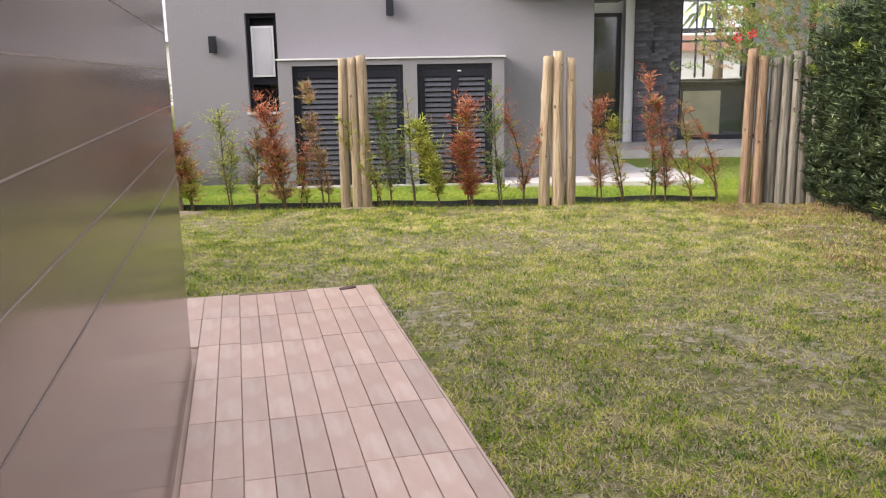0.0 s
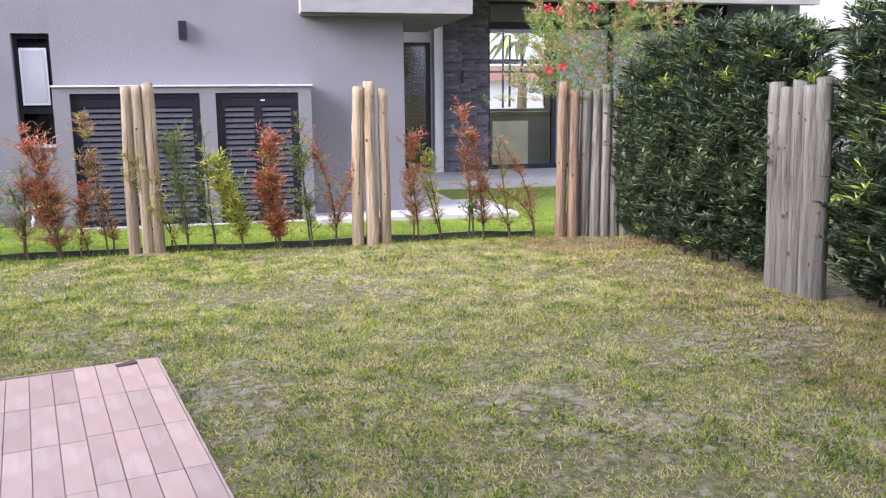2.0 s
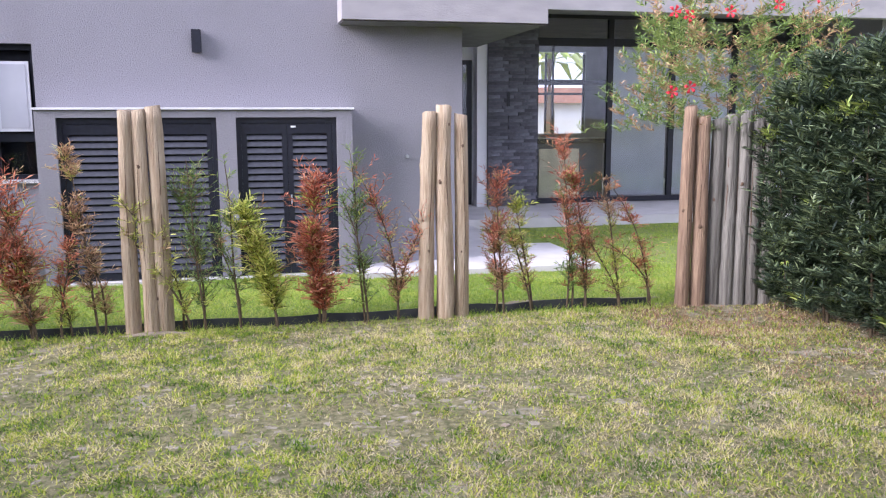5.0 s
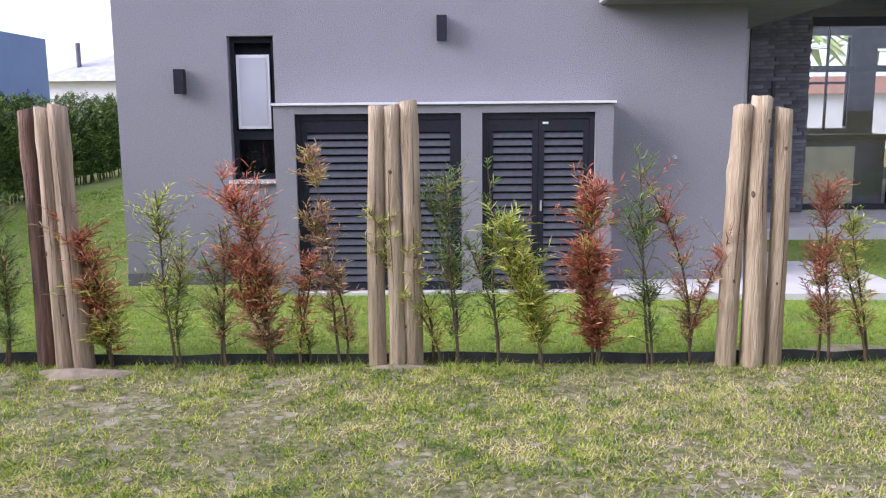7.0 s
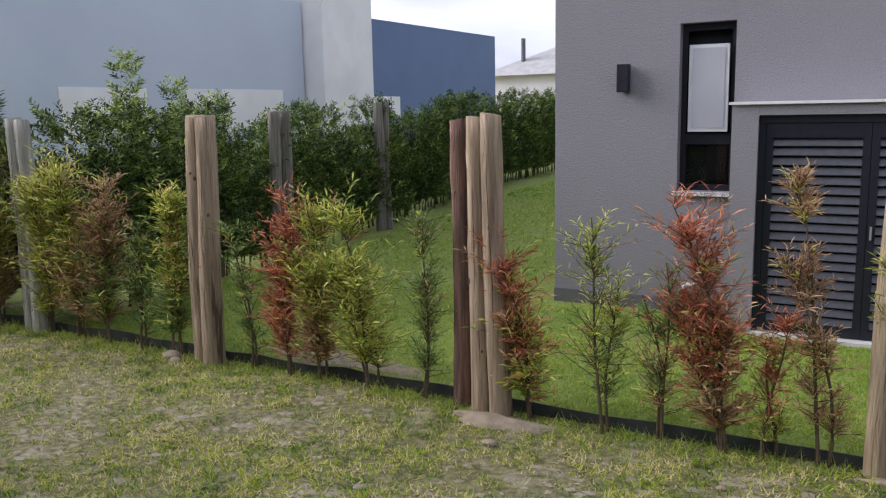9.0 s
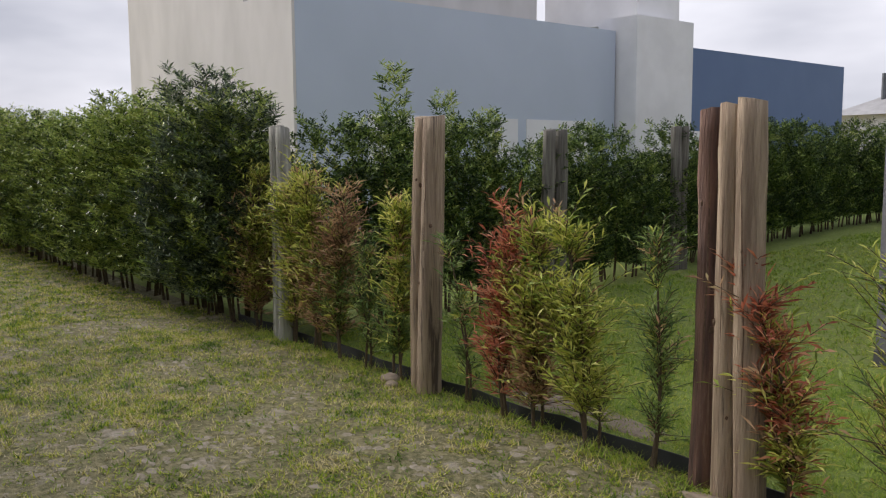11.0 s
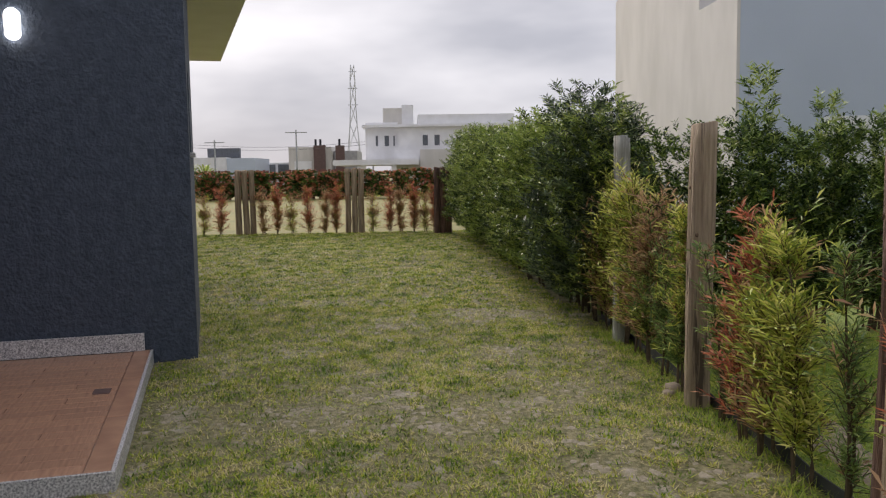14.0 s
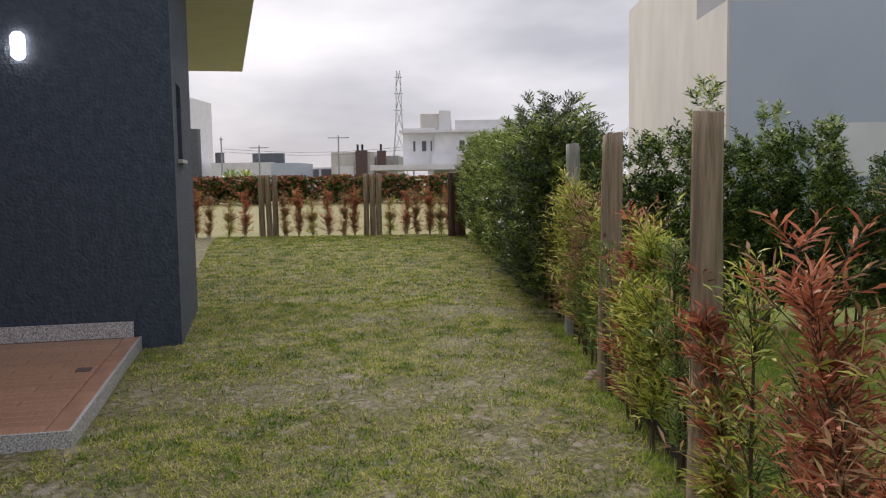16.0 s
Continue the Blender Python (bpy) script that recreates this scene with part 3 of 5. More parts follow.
for i, (x, x2) in enumerate(spans):
    box("pane", x, x2, GY, GY + 0.01, 0.12, 2.90, M_glass, doorset)
    box("pane_top", x, x2, GY, GY + 0.01, 3.04, 3.39, M_glass, doorset)
    if i:
        box("inner_blind", x + 0.03, x2 - 0.03, GY + 0.05, GY + 0.055, 0.14, 2.86, M_blind, doorset, "grey translucent blind")
back_win = structure(empty("window_5", pose(0, 0, 0)), "rear window of the neighbouring room")
for i_, x_ in enumerate((5.5, 6.5, 7.5, 8.55)):
    box("mullion", x_, x_ + 0.05, 23.85, 23.9, 1.25, 3.25, M_black, back_win)
box("transom", 5.55, 8.55, 23.86, 23.89, 2.2, 2.26, M_black, back_win)
structure(box("wall_neighbour_far_east", 10.5, 10.75, 15.4, 23.8, 0.025, 3.45, M_stucco), "grey end wall")
isl = empty("kitchen_island", pose(5.73, 18.25, 0.02), "dark kitchen island with a cream panel and black top", "kitchen island")
part("body", add_box(bmesh.new(), -0.6, 0.85, -0.3, 0.4, 0, 1.10), M_dkgrey, isl)
part("panel", add_box(bmesh.new(), -0.45, 0.35, -0.335, -0.303, 0.05, 1.0), M_cream, isl, "cream front panel")
part("worktop", add_box(bmesh.new(), -0.65, 1.0, -0.38, 0.45, 1.10, 1.19), M_black, isl, "black stone worktop")
part("tap", tube(bmesh.new(), [(-0.5, 0.1, 1.19), (-0.5, 0.1, 1.44), (-0.43, 0.1, 1.50), (-0.35, 0.1, 1.44)], [0.014] * 4, 6), M_steel, isl, "steel swan neck tap")
e = empty("slim_wall_lamp", pose(4.46, GY - 0.28, 1.93), "slim black wall lamp on the slate pier", "lamp")
part("body", add_box(bmesh.new(), -0.025, 0.025, -0.07, -0.03, -0.12, 0.12), M_black, e)

# ---- own house, patios (turned by 13.5 degrees against the fence) ----
H = pose(-0.35, 5.30, 0, 0, 0, 193.5)
H2 = H @ pose(0.05, -0.11, 0)      # the dark house and its terrace


def hbox(name, *a, **k):
    ob = box(name, *a, **k)
    ob.matrix_world = H2 if a[0] > 1.45 else H
    return ob


structure(hbox("patio_slab", 0, 9.5, 0.0, 7.5, -0.2, 0.092, M_grout), "patio base of the first terrace")
structure(hbox("patio_edge", -0.012, -0.001, -0.012, 7.5, -0.2, 0.10, M_tileedge), "pinkish tile edge of the patio")
structure(hbox("patio_edge_far", -0.001, 3.19, -0.012, -0.001, -0.2, 0.10, M_tileedge), "pinkish tile edge of the patio")
structure(hbox("patio_deck_slab", 3.22, 5.985, -1.54, -0.022, -0.2, 0.092, M_grout), "patio base of the second terrace")
structure(hbox("patio_deck_edge", 3.20, 5.985, -1.56, -1.541, -0.2, 0.10, M_granite), "granite edge of the wood-look terrace")
structure(hbox("patio_deck_front", 3.20, 3.219, -1.54, -0.022, -0.2, 0.10, M_granite), "granite edge of the wood-look terrace")
structure(hbox("baseboard_granite", 5.96, 5.985, -1.50, 6.0, 0.10, 0.235, M_granite), "speckled granite skirting on the dark wall")
structure(hbox("wall_house_front", 6.0, 6.25, -1.89, 7.5, -0.2, 4.2, M_myhouse), "dark slate-blue textured wall of the house")
sidebm = wall_with_holes(bmesh.new(), 6.252, 7.95, -1.89, -1.64, -0.2, 4.2, [(6.36, 6.80, 1.62, 2.30)])
sw = link_bm("wall_house_side", sidebm, M_myhouse)
sw.matrix_world = H2
structure(sw, "dark slate-blue textured side wall of the house")
structure(hbox("wall_house_rear", 7.70, 7.95, -1.63, 7.5, -0.2, 4.2, M_myhouse), "dark slate-blue rear wall of the house")
structure(hbox("wall_house_back", 7.952, 17.0, 0.6, 0.85, -0.2, 3.59, M_myhouse), "dark slate-blue wall of the house")
structure(hbox("wall_house_south", 1.5, 7.95, 7.505, 7.75, -0.2, 4.2, M_myhouse), "dark slate-blue wall of the house")
structure(hbox("ceiling_house", 5.98, 7.98, -1.892, 7.75, 4.201, 4.35, M_soffit), "roof slab of the house")
structure(hbox("ceiling_patio", 1.08, 5.97, 0.9, 7.75, 4.201, 4.35, M_soffit), "roof slab over the patio")
w3 = structure(empty("window_3", H2), "small black framed window in the side wall")
bm = bmesh.new()
for b in ((6.36, 6.40, 1.62, 2.30), (6.76, 6.80, 1.62, 2.30), (6.40, 6.76, 1.62, 1.67), (6.40, 6.76, 2.25, 2.30)):
    add_box(bm, b[0], b[1], -1.82, -1.76, b[2], b[3])
part("window_frame", bm, M_black, w3)
box("pane", 6.40, 6.76, -1.80, -1.79, 1.67, 2.25, M_glass, w3)
box("window_sill", 6.33, 6.83, -1.93, -1.83, 1.59, 1.619, M_granite, w3, "granite sill")
box("dark_room", 6.3, 6.9, -1.62, -1.60, 1.5, 2.5, M_black, w3)
bm = bmesh.new()
vs = [bm.verts.new((u, v, z)) for z in (3.6, 3.76) for u, v in ((5.9, -2.72), (16.1, -2.34), (16.1, 3.0), (7.97, 3.0), (7.97, -1.895), (5.9, -1.895))]
bm.faces.new(vs[:6])
bm.faces.new(vs[6:][::-1])
for k in range(6):
    bm.faces.new((vs[k], vs[(k + 1) % 6], vs[6 + (k + 1) % 6], vs[6 + k]))
bmesh.ops.recalc_face_normals(bm, faces=bm.faces[:])
eave = structure(link_bm("ceiling_eave", bm, M_soffit), "cream painted roof overhang")
eave.matrix_world = H2
# lit bulkhead lamp
e = empty("bulkhead_lamp", H2 @ pose(5.985, -0.71, 2.54, 0, 0, 0), "lit oval white bulkhead lamp on the dark wall", "lamp")
bm = bmesh.new()
pts = []
for k in range(24):
    a = k * math.tau / 24
    pts.append((0.052 * math.cos(a), (0.052 * math.sin(a)) + (0.06 if math.sin(a) >= 0 else -0.06)))
r0 = [bm.verts.new((0.0, p[0], p[1])) for p in pts]
r1 = [bm.verts.new((-0.03, p[0], p[1])) for p in pts]
r2 = [bm.verts.new((-0.045, p[0] * 0.8, p[1] * 0.88)) for p in pts]
for a_, b_ in ((r0, r1), (r1, r2)):
    for k in range(24):
        bm.faces.new((a_[k], a_[(k + 1) % 24], b_[(k + 1) % 24], b_[k]))
bm.faces.new(r2)
part("diffuser", bm, M_lamp, e, "glowing white diffuser")
part("base", add_box(bmesh.new(), 0.001, 0.014, -0.04, 0.04, -0.09, 0.09), M_white, e)
# floor drain grille
e = empty("floor_grille", H2 @ pose(4.74, -1.33, 0.10), "small dark square drain grille in the terrace", "drain grille")
part("plate", add_box(bmesh.new(), -0.06, 0.06, -0.05, 0.05, 0.0, 0.006), M_chim, e)
e = empty("tile_shard", H @ pose(0.16, 0.05, 0.10, 0, 4, 12), "dark broken tile piece lying at the patio corner", "tile piece")
part("plate", add_box(bmesh.new(), -0.05, 0.055, -0.022, 0.025, 0.0, 0.010), M_chim, e)

# porcelain clad wall beside the start
structure(hbox("wall_porcelain", 1.092, 1.40, 1.275, 7.5, 0.0925, 4.2, M_panel), "wall clad with polished taupe porcelain")
for z in [1.03 + 0.16 * k for k in range(10)]:
    structure(hbox("trim_joint", 1.0903, 1.0917, 1.277, 7.5, z, z + 0.003, M_joint), "pale joint between porcelain panels")


# ---- fence posts ----
def post(x, y, h, r, material, label, tilt=(0, 0), seed=0, flat=0.0, group="fence posts", sides=12):
    """A rough debarked pole, a little bent, with knots and a sawn top."""
    rnd = random.Random(seed * 7 + 3)
    bm = bmesh.new()
    zs = [-0.15] + [h * k / 16 for k in range(17)]
    bx, by = rnd.uniform(-0.012, 0.012), rnd.uniform(-0.012, 0.012)
    knots = [(rnd.uniform(0.1, 0.95) * h, rnd.uniform(0, 6.28), rnd.uniform(0.006, 0.013)) for _ in range(7)]
    r *= 0.94
    rings = []
    for z in zs:
        t = max(z, 0) / h
        ox = tilt[0] * t + bx * math.sin(t * 5 + seed)
        oy = tilt[1] * t + by * math.sin(t * 4 + seed * 2)
        ring = []
        for k in range(sides):
            a = k * math.tau / sides
            rr = r * (1.06 - 0.14 * t) * (1 + 0.05 * math.sin(2 * a + seed) + 0.03 * math.sin(3 * a + z * 5))
            for kz, ka, kr in knots:
                d = ((z - kz) / 0.05) ** 2 + (math.remainder(a - ka, math.tau) / 0.5) ** 2
                rr += kr * math.exp(-d)
            px, py = rr * math.cos(a), rr * math.sin(a)
            if flat:
                py = max(py, -r * flat)
            ring.append(bm.verts.new((px + ox, py + oy, z + (rnd.uniform(-0.004, 0.004) + 0.01 * math.sin(a + seed) if z == zs[-1] else 0))))
        rings.append(ring)
    for p, q in zip(rings, rings[1:]):
        for k in range(sides):
            bm.faces.new((p[k], p[(k + 1) % sides], q[(k + 1) % sides], q[k]))
    top = bm.verts.new(sum((v.co for v in rings[-1]), Vector()) / sides + Vector((0, 0, 0.004)))
    for k in range(sides):
        bm.faces.new((rings[-1][k], rings[-1][(k + 1) % sides], top))
    ob = link_bm("fence_post", bm, material, smooth=True)
    ob.location = (x, y, float(ground_z(x, y)))
    if group == "fence posts" and seed < 80:
        for q in range(rnd.randint(1, 2)):
            kz, ka = rnd.uniform(0.15, 0.92) * h, rnd.uniform(3.7, 5.7) if seed < 40 else rnd.uniform(2.6, 4.4)
            s = rnd.uniform(0.010, 0.020)
            kb = bmesh.new()
            bmesh.ops.create_icosphere(kb, subdivisions=1, radius=s)
            t = kz / h
            c = Vector((tilt[0] * t + bx * math.sin(t * 5 + seed), tilt[1] * t + by * math.sin(t * 4 + seed * 2), kz))
            rr = r * (1.05 - 0.14 * t)
            for v in kb.verts:
                v.co = Vector((v.co.x * 0.9, v.co.y * 0.9, v.co.z * 1.3)) * (1 + rnd.uniform(-0.2, 0.2)) + c + Vector((math.cos(ka), math.sin(ka), 0)) * (rr - s * 0.35)
            part("knot", kb, M_knot, ob, "dark knot")
        # a drying crack down the face
        ca = rnd.uniform(4.2, 5.2) if seed < 40 else rnd.uniform(3.0, 4.0)
        kb, prev, z0_, z1_ = bmesh.new(), None, rnd.uniform(0.05, 0.5) * h, rnd.uniform(0.75, 0.99) * h
        for q in range(13):
            z = z0_ + (z1_ - z0_) * q / 12
            t = z / h
            w = 0.0035 * math.sin(math.pi * (q + 0.5) / 13)
            a = ca + 0.12 * math.sin(z * 4 + seed) + rnd.uniform(-0.03, 0.03)
            rr = r * (1.06 - 0.14 * t) * (1 + 0.05 * math.sin(2 * a + seed) + 0.03 * math.sin(3 * a + z * 5)) + 0.0015
            c = Vector((tilt[0] * t + bx * math.sin(t * 5 + seed) + rr * math.cos(a), tilt[1] * t + by * math.sin(t * 4 + seed * 2) + rr * math.sin(a), z))
            sd = Vector((-math.sin(a), math.cos(a), 0)) * w
            pr = (kb.verts.new(c - sd), kb.verts.new(c + sd))
            if prev:
                kb.faces.new((prev[0], prev[1], pr[1], pr[0]))
            prev = pr
        part("crack", kb, M_knot, ob, "dark drying crack")
    return tagged(ob, label, "fence post", group)


FL = 9.28
LT = "debarked tan eucalyptus fence post standing upright in the lawn"
LD = "dark brown bark-stained eucalyptus fence post"
LM = "grey-brown wooden fence post with cracks and knots"
LG = "weathered grey wooden fence post"
POSTS = [
    (3.54, FL - .03, 1.70, .060, M_postb, LM, (0.02, 0)), (3.68, FL - .04, 1.62, .064, M_postb, LM, (0.0, 0)),
    (1.29, FL, 1.65, .064, M_postl, LT, (0.03, 0)), (1.435, FL - .01, 1.70, .074, M_postl, LT, (0.01, 0)), (1.59, FL, 1.63, .063, M_postl, LT, (-0.01, 0)),
    (-0.955, FL, 1.66, .060, M_postl, LT, (0.02, 0)), (-0.83, FL - .01, 1.66, .056, M_postl, LT, (0.0, 0)), (-0.715, FL, 1.69, .062, M_postl, LT, (-0.02, 0)),
    (-3.125, FL + .02, 1.65, .062, M_postd, LD, (0.0, 0.02)), (-2.995, FL - .01, 1.67, .064, M_postm, LM, (-0.01, 0.01)), (-2.865, FL - .03, 1.69, .068, M_postm, LM, (-0.04, 0)),
    (-5.19, FL, 1.70, .072, M_postm, LM, (0.06, 0)), (-5.06, FL - .03, 1.70, .076, M_postm, LM, (0.05, 0)),
    (-7.08, FL, 1.70, .072, M_postp, LG, (0, 0)), (-6.95, FL - .02, 1.68, .068, M_postp, LG, (0, 0)),
]
for i, (x, y, h, r, m_, lb, tl) in enumerate(POSTS):
    post(x, y, h, r, m_, lb, tl, i + 1)
# corner palisade, then along the side boundary
for i in range(5):
    post(3.83 + 0.104 * i, FL - 0.03 - 0.03 * i, 1.60 + 0.03 * (i % 3), 0.066, M_postg, LG, (0.0, 0), 40 + i)
for i in range(5):
    post(4.30 + 0.018 * i, 6.42 - 0.115 * i, (1.63, 1.59, 1.64, 1.60, 1.65, 1.62)[i], 0.068, M_postg, LG, (-0.05, 0.02), 60 + i)
# wire ties
for z in (1.02, 1.06, 1.10):
    e = empty("wire_tie", pose(-7.005, FL - 0.01, z), "thin galvanised wire wound round the grey posts", "wire", "wire ties")
    part("loop", tube(bmesh.new(), [(0.155 * math.cos(a), 0.092 * math.sin(a), 0.01 * math.sin(a)) for a in [k * math.tau / 20 for k in range(21)]], [0.003] * 21, 5, False), M_wire, e)
# back boundary of the yard and the neighbours' cross hedge
for i, (x, y) in enumerate(((-18.9, 3.68), (-18.9, 3.84), (-18.9, 3.99), (-18.9, 6.10), (-18.9, 6.25), (-18.9, 6.40), (-18.3, 8.07), (-18.35, 8.2), (-18.4, 8.33))):
    post(x, y, 1.42, 0.070, M_postd if i > 5 else M_postm, LM if i <= 5 else LD, (0, 0), 80 + i, sides=10)
for i, (x, y) in enumerate(((-6.95, 12.2), (-6.93, 12.35), (-7.2, 14.6), (-7.2, 14.75))):
    post(x, y, 1.72, 0.07, M_postg, LG, (0, 0), 100 + i, sides=10)

# black edging strip
bm = bmesh.new()
xs = np.arange(-8.0, 3.5, 0.25)
prev = None
rnd = random.Random(4)
for x in xs:
    w = rnd.uniform(-0.008, 0.008)
    z = float(ground_z(x, FL + .05))
    h = 0.075 + rnd.uniform(-0.015, 0.012)
    ring = [bm.verts.new((x, FL + 0.045 + w, z - 0.05)), bm.verts.new((x, FL + 0.045 + w, z + h)), bm.verts.new((x, FL + 0.052 + w, z + h)), bm.verts.new((x, FL + 0.052 + w, z - 0.05))]
    if prev:
        for k in range(4):
            bm.faces.new((prev[k], ring[k], ring[(k + 1) % 4], prev[(k + 1) % 4]))
    prev = ring
structure(link_bm("trim_edging", bm, M_edging), "black plastic lawn edging strip along the fence line")


# ---- plants ----
def leaf_arrays(base, direc, length, width, droop=0.0):
    """Pointed leaves, one four-cornered face each, slightly folded."""
    n = len(base)
    up = np.tile([0, 0, 1.0], (n, 1))
    side = np.cross(direc, up)
    side /= np.linalg.norm(side, axis=1, keepdims=True) + 1e-6
    ang = np.random.uniform(-0.9, 0.9, n)[:, None]
    nrm = np.cross(side, direc)
    side = side * np.cos(ang) + nrm * np.sin(ang)
    L, W = length[:, None], width[:, None]
    mid = base + direc * L * 0.5
    tip = base + direc * L + np.array([0, 0, -1]) * L * droop
    v = np.stack([base, mid + side * W, tip, mid - side * W], 1).reshape(-1, 3)
    f = np.arange(n * 4).reshape(-1, 4)
    return v, f


def seedling(x, h, lean=(0, 0), colors=("g", "g"), dense=1.0, width=0.13, seed=0, y=9.27, v=False, label="", stems=2):
    """A young hedge plant: thin leaning stems with short side shoots of narrow leaves. colors: below and above."""
    rnd = random.Random(seed)
    np.random.seed(seed + 11)
    e = empty("hedge_seedling", pose(x, y, float(ground_z(x, y))), label or "young hedge plant with narrow leaves at the fence line", "young plant", "young hedge plants")
    bm = bmesh.new()
    B, D, C = [], [], []
    for s in range(stems):
        hh = h * (1.0 if s == 0 else rnd.uniform(0.55, 0.85))
        ox, oy = rnd.uniform(-0.03, 0.03), rnd.uniform(-0.03, 0.03)
        lx, ly = (lean[0] * (1 if s == 0 or not v else -0.9)) + rnd.uniform(-0.05, 0.05), lean[1] + rnd.uniform(-0.05, 0.05)
        wob = rnd.uniform(0, 6)
        pts = []
        for k in range(9):
            t = k / 8
            pts.append(Vector((ox + 1.25 * lx * t ** 1.9 + 0.018 * math.sin(5 * t + wob), oy + ly * t ** 1.4 + 0.018 * math.cos(4 * t + wob), hh * t)))
        tube(bm, pts, [0.009 * (1 - 0.8 * k / 8) + 0.0015 for k in range(9)], 5)
        nb = int(86 * dense * hh)
        for b in range(nb):
            t = rnd.uniform(0.10, 1.0) ** 0.85
            if math.sin(t * 17 + wob * 3) + 0.6 * math.sin(t * 41 + wob) < -0.55:
                continue
            k = min(int(t * 8), 7)
            p = pts[k].lerp(pts[k + 1], t * 8 - k)
            a = rnd.uniform(0, math.tau)
            ln = 1.2 * width * rnd.choice((0.35, 0.6, 0.8, 1.0, 1.45)) * (0.8 if t > 0.9 or t < 0.25 else 1.0)
            dv = Vector((math.cos(a), 0.75 * math.sin(a), rnd.uniform(0.1, 1.7))).normalized()
            q = p + dv * ln
            if ln > 0.06:
                tube(bm, [p, q], [0.003, 0.0012], 3, False)
            up_share = 1 / (1 + math.exp(-(t - 0.45) * 9))
            col = colors[1] if rnd.random() < up_share else colors[0]
            if rnd.random() < 0.22:
                col = rnd.choice(colors + 'yo')
            nl = rnd.randint(9, 14)
            for i in range(nl):
                f = (i + 0.5) / nl
                pp = p + dv * ln * f
                la = i * 2.4 + a
                perp = Vector((math.cos(la), math.sin(la), 0.15))
                d = (perp * rnd.uniform(0.6, 0.95) + dv * rnd.uniform(0.5, 1.1)).normalized()
                B.append(pp), D.append(d), C.append("gyro".index(col))
    part("stem", bm, M_stem, e)
    big = 1.35 if dense > 1.55 else 1.0
    B, D, C = np.array(B), np.array(D), np.array(C)
    n = len(B)
    vv, ff = leaf_arrays(B, D, np.random.uniform(0.034, 0.082, n) * big, np.random.uniform(0.0030, 0.0056, n) * big, 0.15)
    ob = new("foliage", fast_mesh("foliage", vv, ff, [M_lg, M_ly, M_lr, M_lo], C))
    ob.parent = e
    return e


RED = "young hedge plant with dried red leaves at the fence line"
BRN = "young hedge plant with dried brown leaves at the fence line"
GRN = "young green hedge plant with narrow leaves at the fence line"
YEL = "young yellow-green hedge plant with narrow leaves"
MIX = "young hedge plant, green below with dried red tips"
SEEDLINGS = [
    (3.28, 1.02, (-0.32, 0), "or", 0.6, 0.10, BRN, False), (2.95, 1.10, (-0.18, 0), "yo", 0.7, 0.12, GRN, False),
    (2.70, 1.15, (-0.10, 0), "or", 0.9, 0.12, RED, False), (2.50, 1.42, (-0.08, 0), "gr", 0.9, 0.13, MIX, False),
    (2.15, 0.98, (-0.16, 0), "oy", 0.8, 0.10, BRN, False), (1.90, 1.18, (-0.06, 0), "or", 1.2, 0.14, RED, False),
    (1.07, 1.18, (-0.20, 0), "or", 0.9, 0.14, RED, True), (0.80, 1.36, (-0.13, 0), "gg", 0.6, 0.14, GRN, False),
    (0.44, 1.14, (-0.03, 0), "rr", 1.5, 0.15, RED, False), (0.12, 0.92, (-0.22, 0), "yy", 1.3, 0.13, YEL, False),
    (-0.20, 1.26, (-0.10, 0), "gg", 0.5, 0.12, GRN, False), (-0.46, 1.30, (-0.12, 0), "gg", 0.9, 0.17, GRN, False),
    (-0.58, 1.00, (-0.32, -0.06), "yy", 0.8, 0.12, YEL, False), (-1.17, 1.36, (-0.16, 0), "oo", 0.9, 0.11, BRN, False),
    (-1.42, 0.70, (0.04, 0), "yr", 0.9, 0.12, MIX, True), (-1.65, 1.24, (-0.18, 0), "or", 1.4, 0.17, RED, False),
    (-1.95, 0.95, (-0.03, 0), "og", 0.8, 0.14, GRN, False), (-2.25, 1.16, (-0.05, 0), "gy", 1.0, 0.16, GRN, True),
    (-2.68, 0.98, (-0.16, 0), "yr", 1.5, 0.14, RED, False), (-3.38, 1.08, (0.0, 0), "gg", 1.1, 0.13, GRN, False),
    (-3.75, 1.08, (-0.24, 0), "yy", 1.3, 0.19, YEL, False), (-4.12, 1.05, (-0.05, 0), "oy", 1.6, 0.17, MIX, False),
    (-4.40, 1.15, (-0.02, 0), "rr", 1.3, 0.15, RED, False), (-4.68, 0.95, (-0.05, 0), "gg", 0.8, 0.12, GRN, False),
    (-5.42, 1.25, (-0.04, 0), "gy", 1.5, 0.16, YEL, False), (-5.80, 0.90, (0.0, 0), "gg", 1.2, 0.14, GRN, False),
    (-6.15, 1.18, (0.0, 0), "go", 1.8, 0.20, MIX, False), (-6.50, 1.30, (0.0, 0), "oy", 1.8, 0.22, MIX, False),
    (-6.85, 1.20, (0.03, 0), "yy", 1.6, 0.20, YEL, False), (-7.5, 1.3, (0.03, 0), "oy", 1.8, 0.22, YEL, False),
]
for i, (x, h, ln, c, dn, wd, lb, v) in enumerate(SEEDLINGS):
    seedling(x, h, ln, c, dn * 1.25, wd, 100 + i, v=v, label=lb, stems=3 if dn > 1.2 else 2)
